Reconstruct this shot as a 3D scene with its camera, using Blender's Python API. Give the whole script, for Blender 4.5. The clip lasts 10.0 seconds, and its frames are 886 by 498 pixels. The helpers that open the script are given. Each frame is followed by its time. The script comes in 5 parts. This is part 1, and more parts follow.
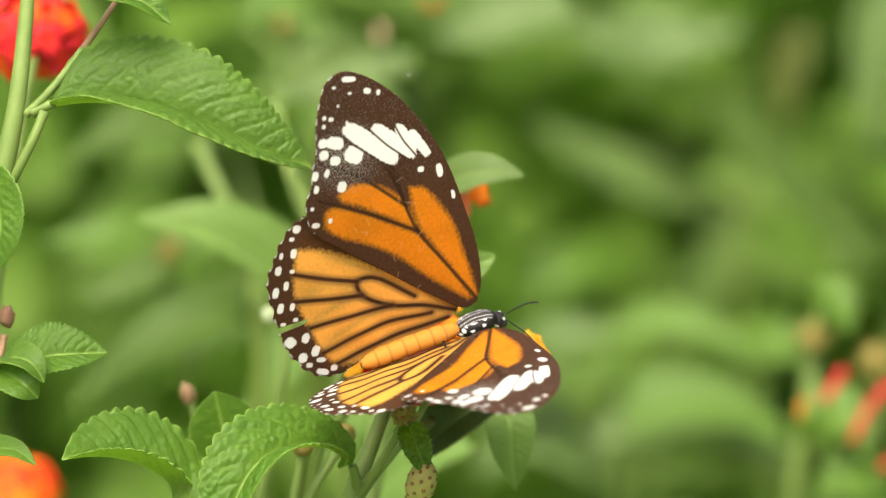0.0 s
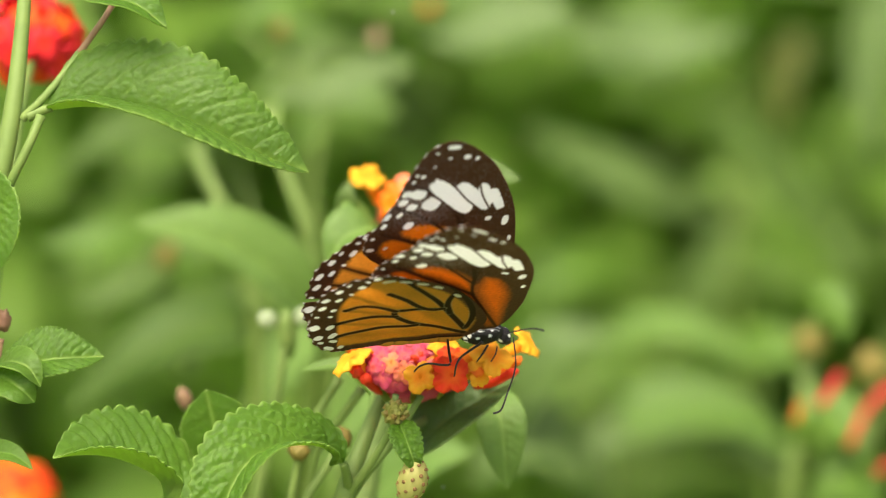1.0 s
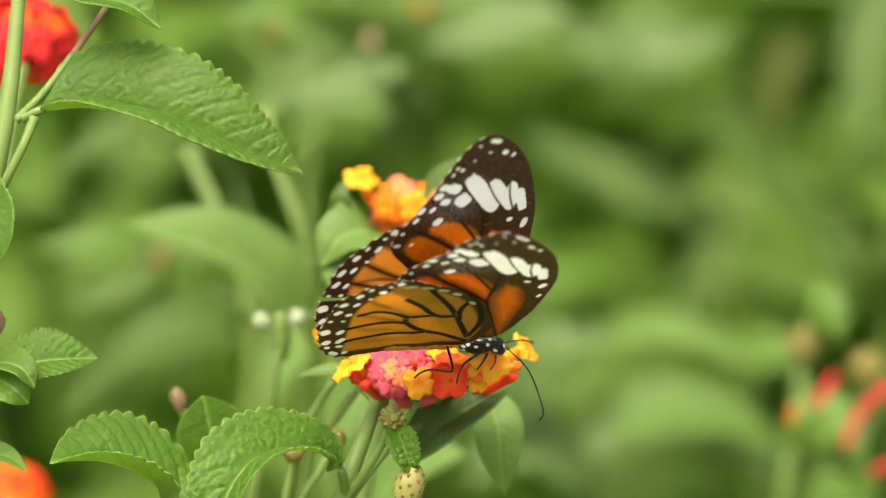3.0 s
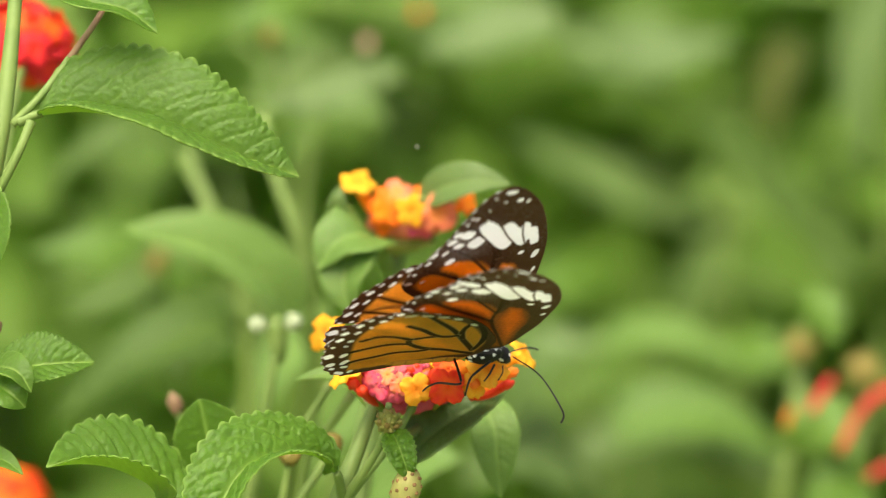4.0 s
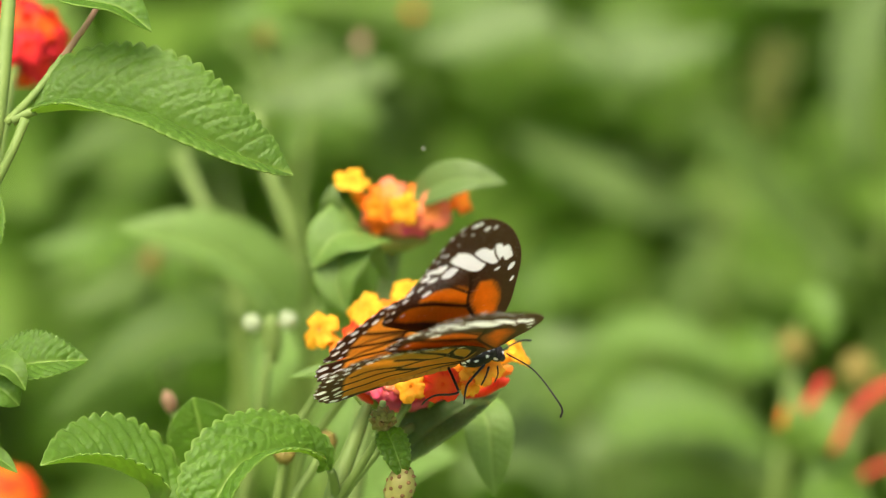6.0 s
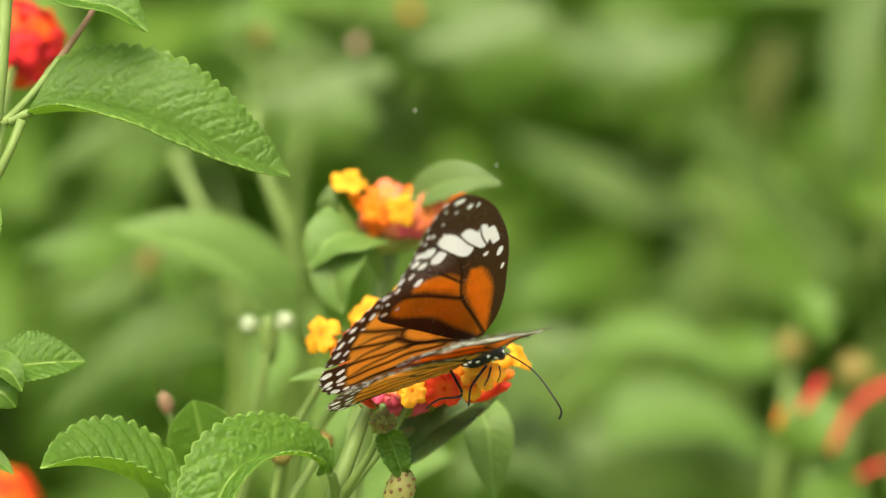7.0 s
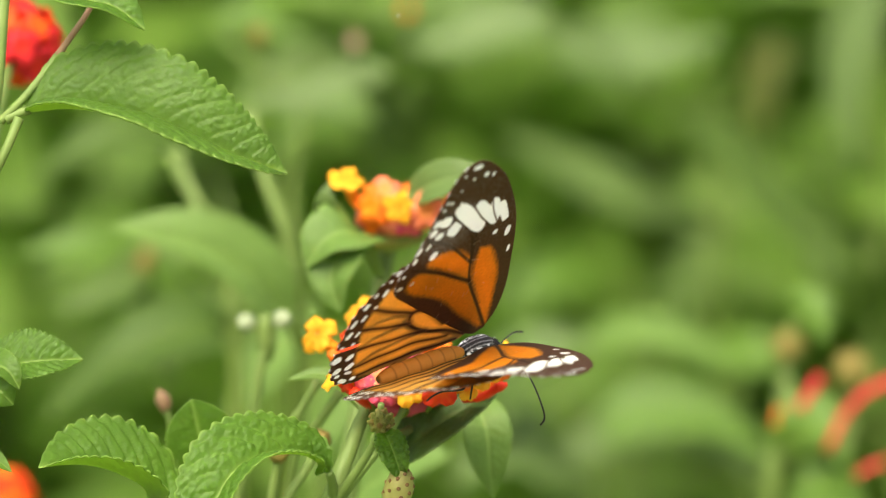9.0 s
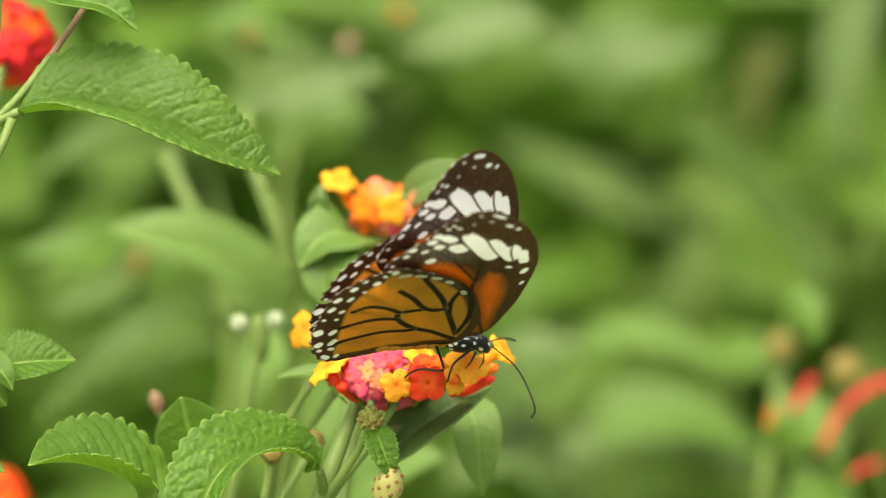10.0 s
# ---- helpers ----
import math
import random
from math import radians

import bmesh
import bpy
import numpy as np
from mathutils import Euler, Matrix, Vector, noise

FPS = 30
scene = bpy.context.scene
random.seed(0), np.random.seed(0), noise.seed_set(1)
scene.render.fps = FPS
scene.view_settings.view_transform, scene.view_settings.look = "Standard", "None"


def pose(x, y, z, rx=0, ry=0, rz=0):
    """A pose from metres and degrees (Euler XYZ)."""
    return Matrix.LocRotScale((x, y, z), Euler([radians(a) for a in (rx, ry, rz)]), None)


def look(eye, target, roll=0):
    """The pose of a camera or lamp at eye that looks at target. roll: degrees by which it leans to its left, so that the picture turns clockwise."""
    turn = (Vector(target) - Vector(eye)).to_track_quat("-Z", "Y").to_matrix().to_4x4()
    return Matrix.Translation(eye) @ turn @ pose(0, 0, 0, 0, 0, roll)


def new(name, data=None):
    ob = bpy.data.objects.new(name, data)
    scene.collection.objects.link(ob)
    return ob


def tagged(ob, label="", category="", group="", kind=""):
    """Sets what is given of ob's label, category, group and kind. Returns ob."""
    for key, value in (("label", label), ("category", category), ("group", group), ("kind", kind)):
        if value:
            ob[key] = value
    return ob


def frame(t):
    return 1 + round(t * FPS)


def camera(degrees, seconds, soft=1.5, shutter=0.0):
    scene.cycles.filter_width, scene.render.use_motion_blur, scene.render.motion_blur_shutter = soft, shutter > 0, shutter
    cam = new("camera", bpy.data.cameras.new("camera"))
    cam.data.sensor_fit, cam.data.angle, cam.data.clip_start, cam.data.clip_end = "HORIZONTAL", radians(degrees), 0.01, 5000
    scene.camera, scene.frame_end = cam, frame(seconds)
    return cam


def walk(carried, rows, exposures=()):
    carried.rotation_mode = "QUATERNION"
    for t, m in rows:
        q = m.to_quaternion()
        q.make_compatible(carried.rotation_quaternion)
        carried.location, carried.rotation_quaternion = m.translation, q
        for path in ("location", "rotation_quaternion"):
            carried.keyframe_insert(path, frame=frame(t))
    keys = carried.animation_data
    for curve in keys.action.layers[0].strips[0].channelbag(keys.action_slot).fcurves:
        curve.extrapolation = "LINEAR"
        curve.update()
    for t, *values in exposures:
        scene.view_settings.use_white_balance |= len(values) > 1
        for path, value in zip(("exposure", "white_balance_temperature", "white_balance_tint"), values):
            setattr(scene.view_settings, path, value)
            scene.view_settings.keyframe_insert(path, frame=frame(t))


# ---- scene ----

# camera: a long close-up lens that drifts a few tenths of a degree
cam = camera(15, 10.0, soft=1.1)
cam.data.dof.use_dof = True
cam.data.dof.focus_distance = 0.491
cam.data.dof.aperture_fstop = 13
walk(cam, [
    (0, pose(-0.000008, -0.469722, 0.871351, 69.8935, 0, 0.0618)),
    (0.5, pose(-0.000001, -0.469729, 0.871332, 69.9487, 0, 0.0782)),
    (1, pose(0.000000, -0.469846, 0.871010, 70.0000, 0, 0.0000)),
    (1.5, pose(0.000003, -0.470051, 0.870448, 70.0405, 0, -0.0109)),
    (2, pose(0.000002, -0.470003, 0.870581, 70.0256, 0, -0.0313)),
    (2.5, pose(0.000005, -0.470037, 0.870487, 70.0473, 0, -0.0671)),
    (4, pose(-0.000008, -0.469987, 0.870623, 70.1323, 0, -0.1702)),
    (4.5, pose(-0.000001, -0.470153, 0.870168, 70.1660, 0, -0.1883)),
    (5, pose(0.000011, -0.470414, 0.869450, 70.2131, 0, -0.2170)),
    (5.5, pose(0.000009, -0.470310, 0.869735, 70.1743, 0, -0.2409)),
    (7, pose(-0.000002, -0.470133, 0.870223, 70.1639, 0, -0.3327)),
    (7.5, pose(-0.000004, -0.470167, 0.870130, 70.1753, 0, -0.3361)),
    (8, pose(-0.000003, -0.470266, 0.869857, 70.1985, 0, -0.3375)),
    (8.5, pose(0.000005, -0.470304, 0.869753, 70.1798, 0, -0.3569)),
    (9, pose(0.000005, -0.470288, 0.869798, 70.1743, 0, -0.3823)),
    (9.5, pose(-0.000003, -0.470300, 0.869763, 70.1895, 0, -0.4440)),
    (10, pose(-0.000004, -0.470406, 0.869474, 70.2230, 0, -0.5055)),
], exposures=[(0, 1.18), (10, 1.18)])

# ---- light: bright overcast day ----
world = bpy.data.worlds.new("overcast_sky")
scene.world = world
world.use_nodes = True
wn = world.node_tree
sky = wn.nodes.new("ShaderNodeTexSky")
sky.sky_type = "NISHITA"
sky.sun_disc = False
sky.sun_elevation = radians(65)
sky.sun_rotation = radians(194)
sky.dust_density = 8.0
sky.ozone_density = 0.3
sky.air_density = 0.7
wn.links.new(sky.outputs[0], wn.nodes["Background"].inputs[0])
wn.nodes["Background"].inputs[1].default_value = 0.115
sun_data = bpy.data.lights.new("sun", "SUN")
sun_data.energy, sun_data.angle, sun_data.color = 2.4, radians(50), (1.0, 0.945, 0.77)
sun = new("sun", sun_data)
sun.matrix_world = look((-0.7, -1.1, 3.4), (0, 0, 0.6))

# ---- materials ----


def nodes_of(name):
    m = bpy.data.materials.new(name)
    m.use_nodes = True
    nt = m.node_tree
    return m, nt, nt.nodes["Principled BSDF"], nt.nodes["Material Output"]


def add_noise(nt, scale, detail=3.0):
    tc = nt.nodes.new("ShaderNodeTexCoord")
    n = nt.nodes.new("ShaderNodeTexNoise")
    n.inputs["Scale"].default_value = scale
    n.inputs["Detail"].default_value = detail
    nt.links.new(tc.outputs["Object"], n.inputs["Vector"])
    return n


def mix_colors(nt, fac, a, b):
    """A colour mix node; a and b are colours or sockets, fac a number or a socket."""
    m = nt.nodes.new("ShaderNodeMix")
    m.data_type = "RGBA"
    for sock, v in ((m.inputs[0], fac), (m.inputs[6], a), (m.inputs[7], b)):
        if isinstance(v, bpy.types.NodeSocket):
            nt.links.new(v, sock)
        elif isinstance(v, tuple):
            sock.default_value = (*v, 1)
        else:
            sock.default_value = v
    return m.outputs[2]


def ramp(nt, sock, lo, hi):
    r = nt.nodes.new("ShaderNodeMapRange")
    r.inputs["From Min"].default_value, r.inputs["From Max"].default_value = lo, hi
    nt.links.new(sock, r.inputs["Value"])
    return r.outputs[0]


def add_bump(nt, bsdf, sock, strength, dist):
    b = nt.nodes.new("ShaderNodeBump")
    b.inputs["Strength"].default_value, b.inputs["Distance"].default_value = strength, dist
    nt.links.new(sock, b.inputs["Height"])
    nt.links.new(b.outputs[0], bsdf.inputs["Normal"])


def translucent_mix(nt, bsdf, out, color, fac):
    t = nt.nodes.new("ShaderNodeBsdfTranslucent")
    if isinstance(color, tuple):
        t.inputs[0].default_value = (*color, 1)
    else:
        nt.links.new(color, t.inputs[0])
    m = nt.nodes.new("ShaderNodeMixShader")
    m.inputs[0].default_value = fac
    nt.links.new(bsdf.outputs[0], m.inputs[1])
    nt.links.new(t.outputs[0], m.inputs[2])
    nt.links.new(m.outputs[0], out.inputs[0])


def leaf_material(name, a, b, vein, rough=0.42, spec=0.34, through_=0.40, glow=1.0, fleck=0.75, vary=1.0):
    m, nt, bsdf, out = nodes_of(name)
    n1, n2 = add_noise(nt, 120.0), add_noise(nt, 1400.0, 4.0)
    info = nt.nodes.new("ShaderNodeObjectInfo")
    isl = nt.nodes.new("ShaderNodeNewGeometry")
    base = mix_colors(nt, ramp(nt, n1.outputs[0], 0.35, 0.65), a, b)
    dark = mix_colors(nt, ramp(nt, n2.outputs[0], 0.3, 0.8), base, tuple(c * fleck for c in b))
    tint = mix_colors(nt, ramp(nt, isl.outputs["Random Per Island"], 0.0, 2.2 / vary), dark, vein)
    tint2 = mix_colors(nt, ramp(nt, info.outputs["Random"], 0.0, 3.0 / vary), tint, vein)
    at = nt.nodes.new("ShaderNodeAttribute")
    at.attribute_name = "vein"
    col = mix_colors(nt, at.outputs["Fac"], tint2, vein)
    nt.links.new(col, bsdf.inputs["Base Color"])
    # the gloss is broken by fine hairs and pores
    rr = nt.nodes.new("ShaderNodeMapRange")
    rr.inputs["To Min"].default_value, rr.inputs["To Max"].default_value = rough - 0.10, rough + 0.16
    nt.links.new(n2.outputs[0], rr.inputs["Value"])
    nt.links.new(rr.outputs[0], bsdf.inputs["Roughness"])
    bsdf.inputs["Specular IOR Level"].default_value = spec
    vor = nt.nodes.new("ShaderNodeTexVoronoi")
    vor.inputs["Scale"].default_value = 1300.0
    nt.links.new(n2.inputs["Vector"].links[0].from_socket, vor.inputs["Vector"])
    hsum = nt.nodes.new("ShaderNodeMath")
    hsum.operation = "MULTIPLY_ADD"
    nt.links.new(n2.outputs[0], hsum.inputs[0])
    hsum.inputs[1].default_value = 0.5
    inv = nt.nodes.new("ShaderNodeMath")
    inv.operation = "SUBTRACT"
    inv.inputs[0].default_value = 1.0
    nt.links.new(vor.outputs["Distance"], inv.inputs[1])
    nt.links.new(inv.outputs[0], hsum.inputs[2])
    add_bump(nt, bsdf, hsum.outputs[0], 0.4, 0.0004)
    bright = mix_colors(nt, 0.5 * glow, col, tuple(min(0.9, c * k * glow) for c, k in zip(vein, (1.32, 1.38, 1.15))))
    translucent_mix(nt, bsdf, out, bright, through_)
    return m


def plain_material(name, a, b, scale=300.0, rough=0.5, translucency=0.0, bump=0.2, spec=0.4):
    m, nt, bsdf, out = nodes_of(name)
    n = add_noise(nt, scale, 4.0)
    col = mix_colors(nt, ramp(nt, n.outputs[0], 0.3, 0.7), a, b)
    nt.links.new(col, bsdf.inputs["Base Color"])
    bsdf.inputs["Roughness"].default_value = rough
    bsdf.inputs["Specular IOR Level"].default_value = spec
    if bump:
        add_bump(nt, bsdf, n.outputs[0], bump, 0.0003)
    if translucency:
        translucent_mix(nt, bsdf, out, col, translucency)
    return m


def painted_material(name, rough=0.6, translucency=0.3, sheen=0.0):
    """Scaled wings and petals: the colour comes with the mesh."""
    m, nt, bsdf, out = nodes_of(name)
    at = nt.nodes.new("ShaderNodeAttribute")
    at.attribute_name = "paint"
    n = add_noise(nt, 2500.0, 3.0)
    col = mix_colors(nt, ramp(nt, n.outputs[0], 0.5, 4.5), at.outputs["Color"], (0.02, 0.01, 0.005))
    nt.links.new(col, bsdf.inputs["Base Color"])
    bsdf.inputs["Roughness"].default_value = rough
    bsdf.inputs["Specular IOR Level"].default_value = 0.25
    add_bump(nt, bsdf, n.outputs[0], 0.25, 0.0001)
    # light crosses both faces, so each one tints it by half
    half_tint = nt.nodes.new("ShaderNodeGamma")
    half_tint.inputs["Gamma"].default_value = 0.72
    nt.links.new(col, half_tint.inputs["Color"])
    translucent_mix(nt, bsdf, out, half_tint.outputs[0], translucency)
    return m


LEAF = leaf_material("leaf_green", (0.092, 0.200, 0.014), (0.055, 0.142, 0.008), (0.24, 0.36, 0.07), 0.44, 0.32, 0.42, 1.35, 0.6, 0.3)
LEAF_DEEP = leaf_material("leaf_deep_green", (0.080, 0.176, 0.013), (0.050, 0.126, 0.008), (0.23, 0.34, 0.07), 0.44, 0.30, 0.40, 1.35, 0.6, 0.3)
LEAF_UNDER = leaf_material("leaf_underside", (0.24, 0.36, 0.07), (0.20, 0.31, 0.05), (0.36, 0.47, 0.14), 0.6, 0.2, 0.75, 1.5)
LEAF_PALE = leaf_material("leaf_pale_green", (0.138, 0.262, 0.045), (0.102, 0.212, 0.032), (0.25, 0.38, 0.09))
LEAF_GREY = leaf_material("leaf_grey_green", (0.108, 0.192, 0.042), (0.084, 0.158, 0.032), (0.19, 0.28, 0.08))
LEAF_DRY = leaf_material("leaf_dry", (0.092, 0.112, 0.010), (0.070, 0.092, 0.008), (0.13, 0.15, 0.02), 0.6)
LEAF_BACK = leaf_material("leaf_bush", (0.090, 0.190, 0.017), (0.068, 0.150, 0.012), (0.17, 0.30, 0.04), 0.4)
LEAF_FAR = leaf_material("leaf_far", (0.125, 0.215, 0.030), (0.098, 0.178, 0.023), (0.19, 0.30, 0.05), 0.5, 0.25, 0.5, 1.5)
# the bush green at about two thirds of its strength
LEAF_DIM = leaf_material("leaf_dark_green", (0.058, 0.125, 0.010), (0.044, 0.100, 0.008), (0.12, 0.20, 0.03), 0.5)
STEM = plain_material("green_stem", (0.135, 0.212, 0.045), (0.18, 0.258, 0.06), 250, 0.6, 0.1)
STEM_BROWN = plain_material("dry_stem", (0.20, 0.10, 0.06), (0.30, 0.20, 0.10), 250, 0.7)
STEM_DARK = plain_material("bush_stem", (0.10, 0.16, 0.025), (0.13, 0.19, 0.03), 120, 0.7)
SOIL = plain_material("leafy_soil", (0.09, 0.14, 0.03), (0.15, 0.20, 0.05), 25, 0.95, 0, 1.0)
YELLOW = plain_material("petal_yellow", (0.90, 0.42, 0.015), (0.95, 0.50, 0.03), 220, 0.55, 0.35, 0.15)
ORANGE = plain_material("petal_orange", (0.90, 0.20, 0.015), (0.93, 0.27, 0.02), 220, 0.55, 0.35, 0.15)
RED = plain_material("petal_red", (0.85, 0.045, 0.012), (0.90, 0.085, 0.02), 220, 0.55, 0.35, 0.15)
SALMON = plain_material("petal_salmon", (0.90, 0.26, 0.13), (0.92, 0.32, 0.19), 220, 0.55, 0.35, 0.15)
CRIMSON = plain_material("petal_crimson", (0.68, 0.02, 0.03), (0.75, 0.03, 0.05), 220, 0.55, 0.35, 0.15)
PINK = plain_material("petal_pink", (0.60, 0.085, 0.12), (0.74, 0.19, 0.22), 220, 0.5, 0.35, 0.15)
BUD = plain_material("old_bud", (0.17, 0.145, 0.025), (0.23, 0.155, 0.032), 500, 0.6, 0.1)
BUD_GREEN = plain_material("green_bud", (0.17, 0.20, 0.03), (0.26, 0.24, 0.05), 500, 0.6, 0.15)
BUD_WHITE = plain_material("white_bud", (0.32, 0.40, 0.20), (0.42, 0.48, 0.30), 300, 0.5, 0.2)
SEED = plain_material("seed_skin", (0.30, 0.31, 0.08), (0.40, 0.37, 0.11), 400, 0.55, 0.2)
PIT = plain_material("brown_scar", (0.17, 0.09, 0.03), (0.24, 0.13, 0.04), 500, 0.7)
WING = painted_material("wing_scales", 0.55, 0.55)
PETAL = painted_material("petal", 0.6, 0.4)
FUR = painted_material("body_fur", 0.7, 0.0)
FADED = plain_material("faded_petal", (0.42, 0.27, 0.18), (0.50, 0.34, 0.22), 300, 0.7, 0.2)
DUST = plain_material("pale_dust", (0.55, 0.55, 0.48), (0.70, 0.70, 0.62), 900, 0.8, 0.3)
BLACK = plain_material("black_chitin", (0.012, 0.010, 0.009), (0.02, 0.017, 0.015), 900, 0.35, 0, 0.1)

# ---- mesh helpers ----


def unit(v):
    v = np.asarray(v, float)
    return v / (np.linalg.norm(v) + 1e-12)


def mesh_of(name, verts, faces, mat, vein=None, paint=None, smooth=True):
    me = bpy.data.meshes.new(name)
    me.from_pydata([tuple(map(float, v)) for v in verts], [], faces)
    if vein is not None:
        me.attributes.new("vein", "FLOAT", "POINT").data.foreach_set("value", np.asarray(vein, "f"))
    if paint is not None:
        c = np.ones((len(verts), 4), "f")
        c[:, :3] = paint
        me.attributes.new("paint", "FLOAT_COLOR", "POINT").data.foreach_set("color", c.ravel())
    if smooth:
        me.polygons.foreach_set("use_smooth", [True] * len(me.polygons))
    me.materials.append(mat)
    me.update()
    return me


def part(name, me, parent, label=""):
    ob = new(name, me)
    ob.parent = parent
    if parent is not None:
        ob.matrix_parent_inverse = parent.matrix_basis.inverted()
    return tagged(ob, label)


def thing(name, place, label, category, group="", kind=""):
    ob = new(name)
    ob.empty_display_size = 0.01
    ob.matrix_basis = Matrix.Translation(place)
    return tagged(ob, label, category, group, kind)


def smooth_path(pts, n):
    """n points on a centripetal Catmull-Rom curve through pts."""
    p = np.array(pts, float)
    p = np.vstack([2 * p[0] - p[1], p, 2 * p[-1] - p[-2]])
    k = np.concatenate([[0], np.cumsum(np.maximum(np.linalg.norm(np.diff(p, axis=0), axis=1), 1e-9) ** 0.5)])
    out = []
    for u in np.linspace(0, len(pts) - 1 - 1e-9, n):
        i = int(u)
        a, b, c, d = p[i:i + 4]
        t0, t1, t2, t3 = k[i:i + 4]
        t = t1 + (u - i) * (t2 - t1)
        a1 = (t1 - t) / (t1 - t0) * a + (t - t0) / (t1 - t0) * b
        a2 = (t2 - t) / (t2 - t1) * b + (t - t1) / (t2 - t1) * c
        a3 = (t3 - t) / (t3 - t2) * c + (t - t2) / (t3 - t2) * d
        b1 = (t2 - t) / (t2 - t0) * a1 + (t - t0) / (t2 - t0) * a2
        b2 = (t3 - t) / (t3 - t1) * a2 + (t - t1) / (t3 - t1) * a3
        out.append((t2 - t) / (t2 - t1) * b1 + (t - t1) / (t2 - t1) * b2)
    return np.array(out)


def tube(pts, r0, r1, n=14, seg=8, swell=0.0):
    """A tapering tube, with a slight swell at its ends when asked."""
    c = smooth_path(pts, n)
    tan = np.gradient(c, axis=0)
    ref = np.array([0.3, 0.9, 0.2])
    V, Fc = [], []
    for i in range(n):
        t = unit(tan[i])
        a = unit(np.cross(t, ref))
        b = np.cross(t, a)
        f = i / (n - 1)
        r = (r0 + (r1 - r0) * f) * (1 + swell * (abs(2 * f - 1) ** 6))
        for j in range(seg):
            an = 2 * math.pi * j / seg
            V.append(c[i] + r * (a * math.cos(an) + b * math.sin(an)))
    for i in range(n - 1):
        for j in range(seg):
            k = (j + 1) % seg
            Fc.append((i * seg + j, i * seg + k, (i + 1) * seg + k, (i + 1) * seg + j))
    Fc.append(tuple(range(seg))[::-1])
    Fc.append(tuple((n - 1) * seg + j for j in range(seg)))
    return V, Fc


def blob(center, axes, nu=14, nv=10, lump=0.0, seed=0):
    """An ellipsoid with lumps; axes are three vectors."""
    V, Fc = [], []
    A = np.array(axes, float)
    for i in range(nv + 1):
        th = math.pi * i / nv
        for j in range(nu):
            ph = 2 * math.pi * j / nu
            d = np.array([math.sin(th) * math.cos(ph), math.sin(th) * math.sin(ph), math.cos(th)])
            s = 1 + lump * noise.noise(Vector(d * 2.3 + seed))
            V.append(np.asarray(center) + (d * s) @ A)
    for i in range(nv):
        for j in range(nu):
            k = (j + 1) % nu
            Fc.append((i * nu + j, (i + 1) * nu + j, (i + 1) * nu + k, i * nu + k))
    return V, Fc


def join(*pieces):
    V, Fc = [], []
    for v, f in pieces:
        o = len(V)
        V += list(v)
        Fc += [tuple(i + o for i in q) for q in f]
    return V, Fc


